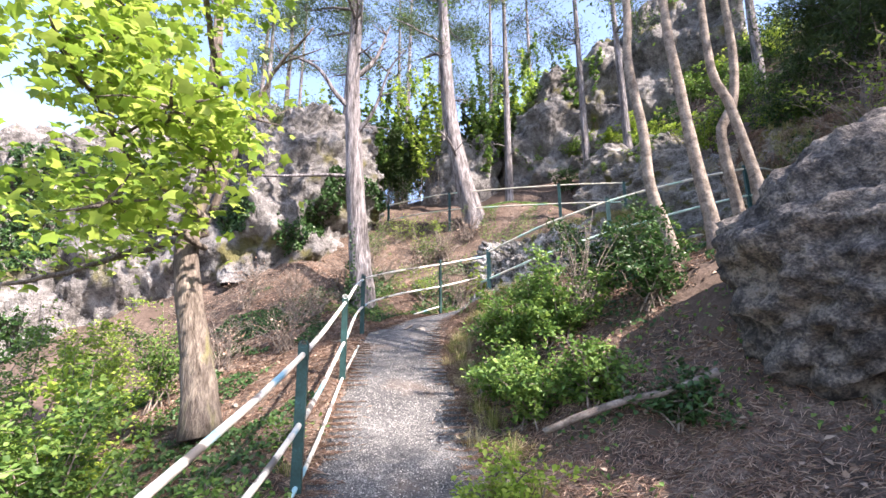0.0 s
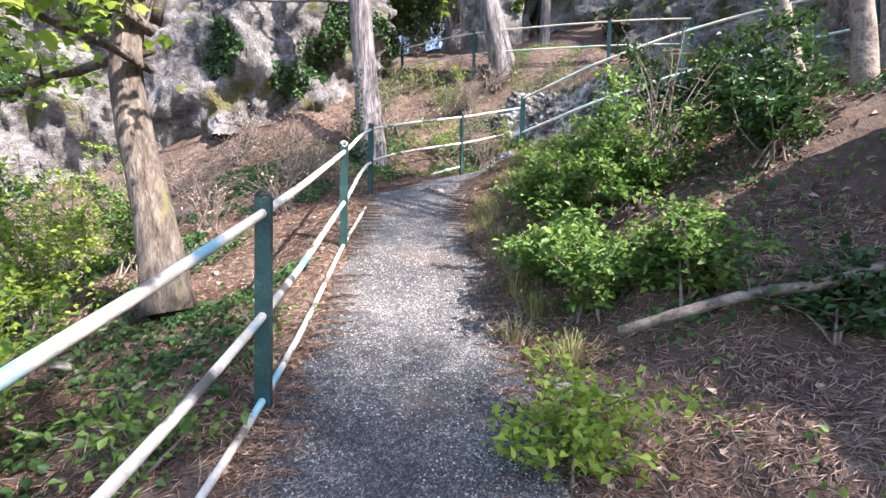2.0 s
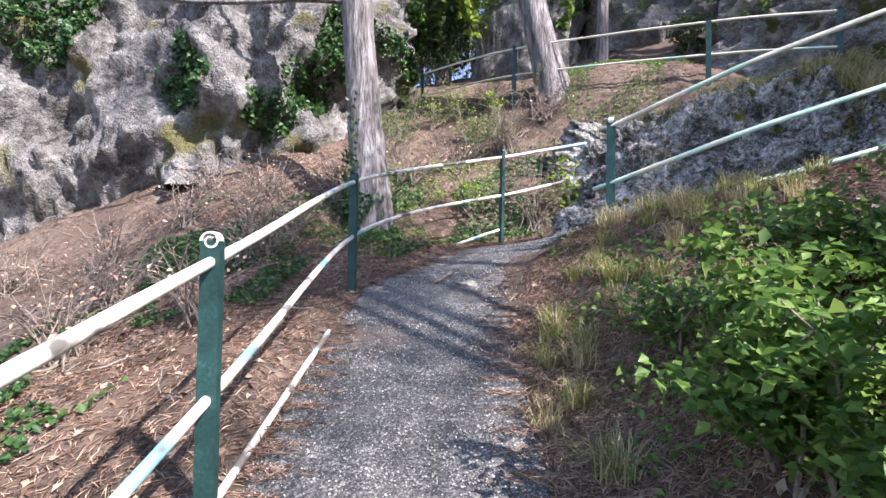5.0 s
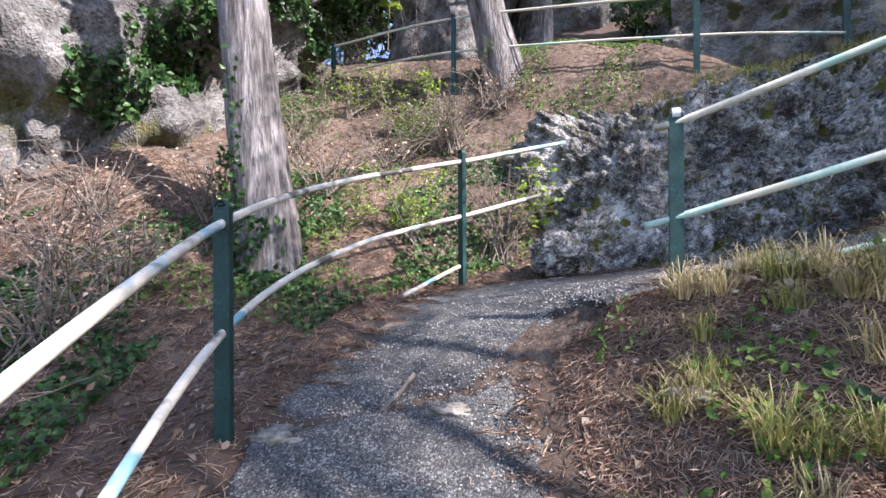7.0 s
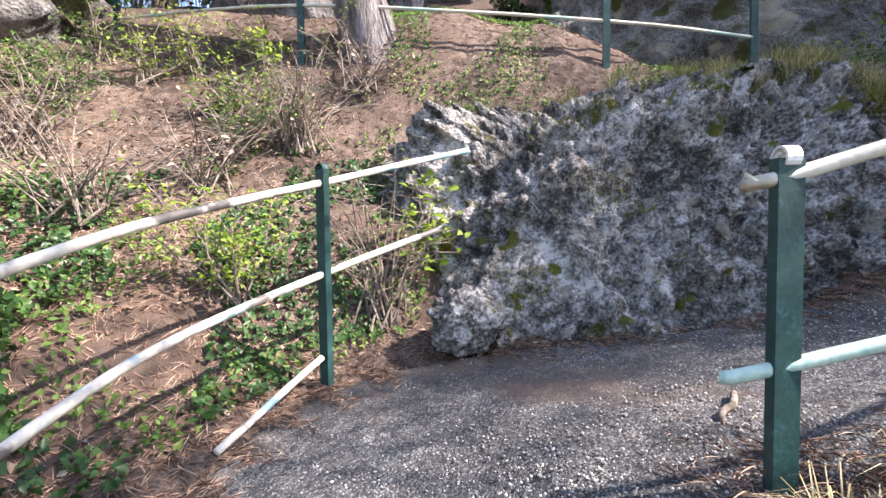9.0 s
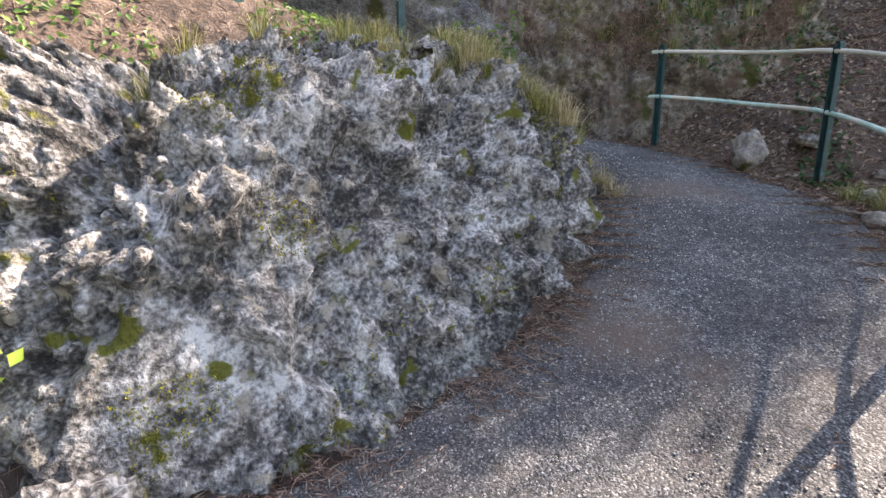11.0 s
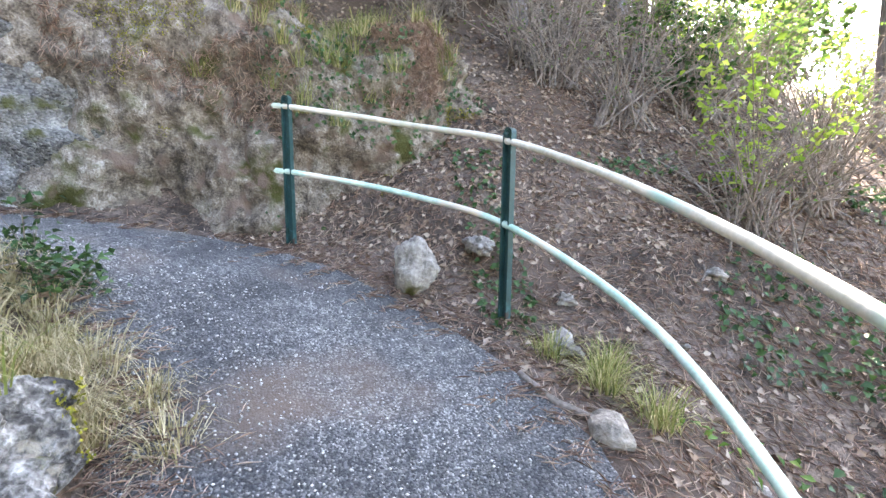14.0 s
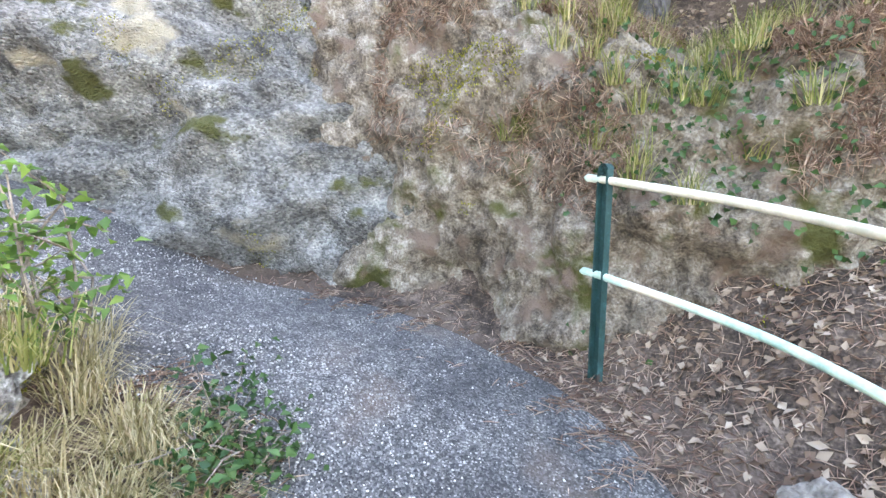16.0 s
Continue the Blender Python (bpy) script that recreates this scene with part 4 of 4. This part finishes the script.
for k in range(104):
    if k > 87:
        x, y = rng.uniform(-3, 1.2), rng.uniform(11.8, 14.2)
    elif k > 65:
        x, y = rng.uniform(3.5, 9), rng.uniform(13.0, 16.5)
    elif k > 57:
        x, y = rng.uniform(7.6, 10.5), rng.uniform(9.5, 13)
    elif k > 45:
        x, y = rng.uniform(7.5, 13), rng.uniform(-1, 5)
    elif k < 26:
        x, y = rng.uniform(2.5, 12), rng.uniform(13.2, 19)
    elif k < 38:
        x, y = rng.uniform(6.0, 11), rng.uniform(1.5, 7.0)
    else:
        x, y = rng.uniform(-8, 0), rng.uniform(16.5, 22)
    if path_distance([x], [y])[0] < 0.8:
        continue
    s = rng.uniform(0.6, 1.2) * (0.5 if k > 87 else 1)
    shrub("shrub", "wild green undergrowth shrub on the wooded slope", x, y, 1.0 * s, 1.0 * s, 1.5 * s, 260 if k > 87 else (420 if 25 < k < 58 and k != 45 else 1300), 0.05 if k > 87 else 0.085, ("leaf", "leaf", "maple", "dark_leaf")[k % 4], 200 + k, 12, "undergrowth shrubs")


for k in range(64):
    x, y = rng.uniform(-12, 5), rng.uniform(17.5, 27)
    if k > 50:
        x, y = rng.uniform(12, 20), rng.uniform(-6, 9)
    s = rng.uniform(0.8, 1.5)
    shrub("young_tree", "light green young tree in the far wood", x, y, 1.8 * s, 1.8 * s, 5.5 * s, 1500, 0.22, ("leaf", "maple", "needle")[k % 3], 300 + k, 14, "far young trees", category="tree")


# ---- ivy, litter, grass ----
def on_ground(n, x0, x1, y0, y1, rng, margin=0.02, mask=None, lift=0.012):
    x, y = rng.uniform(x0, x1, n), rng.uniform(y0, y1, n)
    keep = path_distance(x, y) > margin
    if mask is not None:
        keep &= np.array([noise.noise(Vector((a * mask[0], b * mask[0], mask[2]))) > mask[1] for a, b in zip(x, y)])
    x, y = x[keep], y[keep]
    return np.stack([x, y, ground_at(x, y) + lift], 1)


def up_normals(c, rng, jitter=0.3):
    e = 0.05
    gxn = (ground_at(c[:, 0] + e, c[:, 1]) - ground_at(c[:, 0] - e, c[:, 1])) / (2 * e)
    gyn = (ground_at(c[:, 0], c[:, 1] + e) - ground_at(c[:, 0], c[:, 1] - e)) / (2 * e)
    nm = np.stack([-gxn, -gyn, np.ones(len(c))], 1)
    return nm + rng.normal(size=nm.shape) * jitter


def lay(name, c, rng, length, width, mat, label, category, jitter=0.3, tilt=0.15):
    nm = up_normals(c, rng, jitter)
    w = rng.normal(size=c.shape)
    nu = nm / np.linalg.norm(nm, axis=1)[:, None]
    w = w - nu * (w * nu).sum(1)[:, None] * (1 - tilt)
    L = rng.uniform(0.6, 1.3, len(c)) * length
    return tagged(blades(name, c, w, nm, L, rng.uniform(0.7, 1.3, len(c)) * width, mat), label, category, kind="stuff")


rng = np.random.default_rng(5)
near = np.vstack([on_ground(90000, -4.5, 2.8, 0, 11.5, rng, -0.05), on_ground(52000, 0.6, 8, 4.8, 10.2, rng, -0.05), on_ground(26000, -7, 8, 9.0, 14.5, rng), on_ground(16000, 0.4, 4, 0.3, 4, rng), on_ground(52000, 0.1, 3.4, 5.8, 8.7, rng, -0.05)])
lay("pine_needles", near, rng, 0.10, 0.0042, "straw", "dry reddish pine needles covering the slope", "litter", 0.25)
lay("dead_leaves", np.vstack([on_ground(3500, -4, 3, 0, 12, rng), on_ground(4500, 1, 9, 4.5, 10, rng)]), rng, 0.06, 0.035, "deadleaf", "dead brown leaves scattered over the slope", "litter", 0.4)
lay("dead_leaves", on_ground(7000, 6.0, 10.5, 3, 10, rng, 0.3), rng, 0.058, 0.034, "deadleaf", "dead leaves covering the upper slope", "litter", 0.4)
weeds = np.vstack([on_ground(12000, -5.0, -2.3, 5.6, 9.6, rng, 0.4, (0.9, 0.0, 11.0), 0.05), on_ground(15000, -5, -1.0, 3.5, 10.5, rng, 0.2, (0.8, 0.05, 1.0), 0.04), on_ground(6000, -2.5, 0.5, 9.5, 12, rng, 0.15, (1.2, -0.05, 2.0), 0.05),
                   on_ground(9000, 1.0, 7, 3.5, 8.2, rng, 0.2, (0.9, 0.08, 3.0), 0.04), on_ground(7000, -4, -0.5, 0, 4.5, rng, 0.25, (1.0, 0.0, 4.0), 0.04)])
lay("ground_ivy", weeds, rng, 0.055, 0.045, "dark_leaf", "dark green ivy carpet on the slope", "ivy", 0.5, 0.3)
herbs = np.vstack([on_ground(2600, 0.2, 2.6, 5.8, 8.6, rng, 0.1, (1.8, 0.1, 6.0), 0.06), on_ground(5000, -3, 0.5, 9.3, 12.2, rng, 0.1, (1.4, 0.0, 7.0), 0.05), on_ground(3000, 0.8, 4.5, 2.5, 8, rng, 0.1, (1.6, 0.1, 8.0), 0.05), on_ground(9000, 0.5, 5, 11.2, 14, rng, 0.1, (1.0, 0.0, 9.0), 0.05)])
lay("green_herbs", herbs, rng, 0.05, 0.03, "leaf", "small green weeds growing through the litter", "weeds", 0.6, 0.5)


def cling(name, verts, keep, count, rng, size, mat, label, off=0.02, out=(0, -1, 0.4)):
    v = verts[keep]
    if len(v) == 0:
        return
    c = v[rng.integers(0, len(v), count)] + rng.normal(size=(count, 3)) * 0.04 + np.array(out) * off
    w = rng.normal(size=c.shape) + np.array([0, 0, -0.5])
    nm = rng.normal(size=c.shape) * 0.5 + np.array(out)
    tagged(blades(name, c, w, nm, rng.uniform(0.6, 1.3, count) * size, rng.uniform(0.6, 1.0, count) * size, mat), label, "ivy", kind="stuff")


def patch(v, a, cut, seed):
    return np.array([noise.noise(Vector(p) * a + Vector((seed, 0, 0))) > cut for p in v])


cling("cliff_ivy", CLIFF_V, patch(CLIFF_V, 0.5, 0.12, 3.0) & (CLIFF_V[:, 2] < 6.5), 16000, rng, 0.10, "dark_leaf", "dark ivy hanging on the limestone cliff", 0.08)
cling("bank_ivy", BANK_V, patch(BANK_V, 1.2, 0.22, 1.0) & (BANK_V[:, 1] < 9.9), 700, rng, 0.045, "dark_leaf", "trailing ivy on the rock bank", 0.04, (-1, -0.2, 0.4))
ivy_a, ivy_r = rng.uniform(0, 2 * math.pi, 1700), rng.uniform(0.24, 0.40, 1700)
ivy_z = 2.1 + np.abs(rng.normal(size=1700)) * 0.9
ivy = np.stack([-2.15 + ivy_r * np.cos(ivy_a), 10.2 + ivy_r * np.sin(ivy_a), ivy_z], 1)
ivy = ivy[np.array([noise.noise(Vector((math.cos(a) * 1.5, math.sin(a) * 1.5, z * 0.9))) > -0.05 and (math.cos(a) < -0.25 or z < 2.6) for a, z in zip(ivy_a, ivy_z)])]
tagged(blades("trunk_ivy", ivy, rng.normal(size=ivy.shape) + np.array([0, 0, 0.6]), ivy - np.array([-2.15, 10.2, 0]) * np.array([1, 1, 0]) - np.array([0, 0, 1]) * ivy[:, 2:] + rng.normal(size=ivy.shape) * 0.2, 0.07, 0.05, "dark_leaf"), "dark ivy climbing the pine trunk", "ivy", kind="stuff")


def tuft(label, x, y, z, n, length, rng, mat="grass"):
    """A tussock of arching blades, each a strip of three pieces."""
    verts, faces = [], []
    for k in range(n):
        a, b = rng.uniform(0, 2 * math.pi), rng.uniform(0.15, 1.0)
        d = np.array([math.cos(a), math.sin(a), 0])
        s = np.array([-d[1], d[0], 0]) * 0.0035
        p0 = d * 0.06 * rng.uniform(0, 1) + np.array([rng.normal() * 0.03, rng.normal() * 0.03, -0.02])
        L = length * rng.uniform(0.5, 1.2)
        for q, (o, u) in enumerate(((0, 0), (0.3, 0.5), (0.7, 0.75), (1.1, 0.6))):
            p = p0 + d * L * o * b + np.array([0, 0, L * u * (1.15 - 0.5 * b)])
            w = s * (1 - q / 3.2)
            verts += [p - w, p + w]
        m = k * 8
        faces += [[m, m + 1, m + 3, m + 2], [m + 2, m + 3, m + 5, m + 4], [m + 4, m + 5, m + 7, m + 6]]
    ob = raw("grass_tuft", verts, np.array(faces), mat)
    ob.location = (x, y, z)
    return tagged(ob, label, "grass", "grass tufts")


TUFT = "tuft of dry and green grass"
for x, y, n, L in [(1.15, 8.15, 150, 0.24), (0.75, 8.1, 90, 0.2), (0.35, 7.45, 110, 0.26), (0.3, 7.0, 90, 0.25), (0.95, 4.3, 130, 0.28), (0.8, 4.7, 120, 0.26), (1.25, 3.1, 110, 0.25), (0.7, 5.3, 90, 0.22),
                   (1.1, 3.6, 120, 0.28), (1.35, 2.1, 90, 0.2), (4.75, 7.75, 160, 0.28), (4.5, 7.6, 140, 0.28), (5.0, 7.6, 120, 0.25), (5.1, 7.9, 110, 0.22), (0.55, 7.15, 120, 0.24), (0.75, 7.6, 140, 0.26), (1.05, 7.5, 120, 0.24), (0.45, 6.6, 120, 0.24), (1.4, 7.9, 120, 0.24), (1.75, 7.8, 100, 0.22), (0.55, 6.1, 100, 0.24), (0.95, 3.1, 100, 0.2), (2.2, 7.9, 90, 0.18), (3.5, 7.7, 80, 0.18), (-0.6, 3.2, 60, 0.15), (-0.55, 2.2, 60, 0.15), (-0.5, 1.6, 60, 0.18)]:
    tuft(TUFT, x, y, float(ground_at(x, y)[0]), n, L, rng)
for x, y, n, L in [(0.9, 8.25, 120, 0.22), (1.3, 8.1, 130, 0.24), (0.6, 7.9, 120, 0.22), (0.5, 7.0, 140, 0.25), (0.35, 7.4, 120, 0.22), (0.8, 7.2, 130, 0.25), (1.2, 7.7, 120, 0.24), (0.3, 6.4, 110, 0.22), (0.55, 5.6, 110, 0.24), (0.8, 3.9, 120, 0.24), (1.6, 7.5, 110, 0.24),
                   (4.7, 10.2, 150, 0.22), (4.75, 10.6, 160, 0.24), (4.72, 10.95, 150, 0.24), (4.6, 10.0, 140, 0.28), (4.85, 10.45, 130, 0.26), (4.5, 9.75, 140, 0.26), (4.85, 11.2, 130, 0.3), (4.62, 10.4, 150, 0.25), (4.3, 9.6, 120, 0.22), (4.65, 10.75, 150, 0.25), (4.8, 10.3, 120, 0.25)]:
    tuft("tuft of dry straw-coloured grass beside the path", x, y, float(ground_at(x, y)[0]), n, L, rng, "drygrass")
for k in range(46):
    x, y = rng.uniform(4.2, 5.0), rng.uniform(9.6, 10.6)
    if path_distance([x], [y])[0] > 0.03:
        tuft("tuft of dry straw-coloured grass beside the path", x, y, float(ground_at(x, y)[0]), 170, rng.uniform(0.2, 0.3), rng, "drygrass")
for k in range(42):
    x, y = rng.uniform(0.1, 2.3), rng.uniform(5.9, 8.5)
    if path_distance([x], [y])[0] > 0.06:
        tuft("low tuft of dry grass on the mound", x, y, float(ground_at(x, y)[0]), 110, rng.uniform(0.14, 0.26), rng, "drygrass" if k % 2 else "grass")
ledge = ROCK_V.reshape(-1, int((1.85 + 0.8) / 0.021), 3)
for k in range(40):
    a = rng.integers(int(len(ledge) * 0.18), len(ledge))
    b = rng.integers(int(ledge.shape[1] * 0.60), int(ledge.shape[1] * 0.95))
    p = ledge[a, b]
    tuft("dry grass tuft on top of the outcrop", *p, 70, 0.24, rng)
for k in range(64):
    a = rng.integers(int(len(ledge) * 0.68), len(ledge))
    b = rng.integers(int(ledge.shape[1] * 0.25), int(ledge.shape[1] * 0.98))
    p = ledge[a, b]
    tuft("dry straw-coloured grass tuft on the outcrop's corner", *p, 120, 0.24, rng, "drygrass" if k % 3 else "grass")
bl = BANK_V.reshape(-1, int((2.7 + 1.4) / 0.032), 3)
pick = bl[8:-20, 20:].reshape(-1, 3)
pick = pick[patch(pick[::1], 1.1, 0.0, 5.0)]
c = pick[rng.integers(0, len(pick), 24000)] + rng.normal(size=(24000, 3)) * 0.02 + np.array([-0.015, 0, 0.015])
tagged(blades("bank_litter", c, rng.normal(size=c.shape) + np.array([-0.4, 0, -0.8]), rng.normal(size=c.shape) * 0.4 + np.array([-1, 0, 0.5]), rng.uniform(0.07, 0.16, len(c)), 0.0042, "straw"), "dry pine needles caught on the rock bank", "litter", kind="stuff")
for k in range(60):
    p = bl[rng.integers(10, len(bl) - 40), rng.integers(int(bl.shape[1] * 0.2), int(bl.shape[1] * 0.95))]
    tuft("dry grass tuft hanging on the rock bank", *p, 60, 0.26, rng)


def moss(rock, verts, keep, count, rng, out):
    v = verts[keep]
    c = v[rng.integers(0, len(v), count)] + rng.normal(size=(count, 3)) * 0.012
    w = rng.normal(size=c.shape) + np.array(out) * 1.5
    tagged(blades("moss", c, w, rng.normal(size=c.shape), rng.uniform(0.010, 0.026, count), 0.010, "moss", rock), "yellow-green moss cushions")


moss(ROCK, ROCK_V, patch(ROCK_V, 2.4, 0.38, 2.0), 22000, rng, (0, -0.5, 0.8))
moss(BANK, BANK_V, patch(BANK_V, 1.8, 0.36, 4.0), 16000, rng, (-0.8, -0.2, 0.5))

moss(LEDGE, LEDGE_V, patch(LEDGE_V, 1.6, 0.4, 6.0), 9000, rng, (-0.8, -0.4, 0.5))


def edge_needles(n):
    """Pine needles that have drifted over the path's margins."""
    rg = np.random.default_rng(78)
    k = rg.integers(int(len(WAY) * 0.18), int(len(WAY) * 0.72), n)
    side = np.gradient(WAY[:, :2], axis=0)
    side = np.stack([side[:, 1], -side[:, 0]], 1) / np.linalg.norm(side, axis=1)[:, None]
    u = rg.choice([-1, 1], n, p=[0.6, 0.4]) * (1 - np.abs(rg.normal(size=n)) * 0.16) * HALF[k]
    c = WAY[k] + np.concatenate([side[k] * u[:, None] + rg.uniform(-0.08, 0.08, (n, 2)), np.full((n, 1), 0.014)], 1)
    keep = np.array([noise.noise(Vector((a * 1.3, b * 1.3, 5.0))) > -0.15 for a, b in c[:, :2]])
    c = c[keep]
    w = rg.normal(size=c.shape) * (1, 1, 0.15)
    tagged(blades("path_needles", c, w, rg.normal(size=c.shape) * 0.2 + np.array([0, 0, 1]), rg.uniform(0.05, 0.12, len(c)), 0.004, "straw"), "dry pine needles drifted over the path's margins", "litter", kind="stuff")


edge_needles(20000)

# ---- loose stones, sticks, grit ----
for k in range(46):
    x, y = (rng.uniform(-3, 1.8), rng.uniform(1, 9)) if k < 24 else (rng.uniform(1.5, 6.5), rng.uniform(6.0, 8.4))
    if path_distance([x], [y])[0] < 0.02:
        continue
    s = rng.uniform(0.02, 0.075)
    boulder("stone", (x, y, float(ground_at(x, y)[0]) + s * 0.25), (s * 1.3, s, s * 0.7), "stone", "small pale stone lying on the litter", level=3, coarse=0.7, fine=0.25, seed=20.0 + k, category="stone")["group"] = "loose stones"
for x, y, s in [(-1.22, 8.06, 0.11), (-0.78, 8.14, 0.08), (-0.42, 8.2, 0.09), (6.2, 8.1, 0.16), (5.2, 7.8, 0.12), (0.62, 7.9, 0.08)]:
    boulder("stone", (x, y, float(ground_at(x, y)[0]) + 0.03), (s * 1.4, s * 0.7, s * 0.45), "stone", "flat pale stone set in the path's edge", level=4, coarse=0.6, fine=0.25, seed=60.0 + x, category="stone")


def stick(label, a, b, r, seed):
    rg = np.random.default_rng(seed)
    a, b = (*a, 0, 0)[:3], (*b, 0, 0)[:3]
    pts = [np.array(a) * (1 - u) + np.array(b) * u for u in np.linspace(0, 1, 5)]
    pts = [(p[0] + rg.normal() * 0.02, p[1] + rg.normal() * 0.02, float(ground_at(p[0], p[1])[0]) + r * 0.9 + p[2]) for p in pts]
    v, f = tube(smooth_line(pts, 0.06), r, 7, 0.1, rg)
    ob = raw("stick", v, f, "twig", None, smooth=True)
    return tagged(ob, label, "stick", "fallen sticks")


stick("broken branch lying beside the path", (4.35, 7.9), (4.85, 8.15), 0.02, 1)
stick("fallen branch lying among the shrubs", (1.35, 3.5, 0.2), (2.6, 3.3, 0.25), 0.03, 2)
stick("small stick lying on the asphalt", (1.0, 9.0, 0.05), (1.25, 9.02, 0.05), 0.015, 3)
stick("thin fallen twig beside the path", (-1.0, 7.75), (-0.6, 8.5, 0.05), 0.012, 4)
for k in range(26):
    x, y, a = rng.uniform(-4, -1.2), rng.uniform(5, 9.5), rng.uniform(0, 6.28)
    if k > 16:
        x, y = rng.uniform(5.5, 8), rng.uniform(4.5, 7.5)
    L = rng.uniform(0.2, 0.6)
    stick("thin fallen twig on the litter", (x, y), (x + L * math.cos(a), y + L * math.sin(a)), rng.uniform(0.005, 0.012), 10 + k)


def grit(n):
    rg = np.random.default_rng(77)
    k = rg.integers(int(len(WAY) * 0.18), int(len(WAY) * 0.8), n)
    side = np.gradient(WAY[:, :2], axis=0)
    side = np.stack([side[:, 1], -side[:, 0]], 1) / np.linalg.norm(side, axis=1)[:, None]
    u = rg.uniform(-1, 1, n) * HALF[k]
    c = WAY[k] + np.concatenate([side[k] * u[:, None] + rg.uniform(-0.07, 0.07, (n, 2)), np.zeros((n, 1))], 1)
    nxt = np.minimum(k + 1, len(WAY) - 1)
    along = ((c[:, :2] - WAY[k, :2]) * (WAY[nxt, :2] - WAY[k, :2])).sum(1) / (((WAY[nxt, :2] - WAY[k, :2]) ** 2).sum(1) + 1e-9)
    c[:, 2] += along * (WAY[nxt, 2] - WAY[k, 2])
    s = rg.uniform(0.003, 0.0085, n)[:, None, None]
    octa = np.array([(1, 0, 0), (0, 1, 0), (-1, 0, 0), (0, -1, 0), (0, 0, 0.8), (0, 0, -0.8)], float)
    v = c[:, None] + s * octa[None] * rg.uniform(0.6, 1.3, (n, 6, 1))
    f = np.array([(0, 1, 4), (1, 2, 4), (2, 3, 4), (3, 0, 4), (1, 0, 5), (2, 1, 5), (3, 2, 5), (0, 3, 5)])
    faces = (np.arange(n)[:, None, None] * 6 + f[None]).reshape(-1, 3)
    tagged(raw("path_grit", v.reshape(-1, 3), faces, "grit"), "pale grit and small pebbles on the asphalt", "gravel", kind="stuff")


grit(42000)
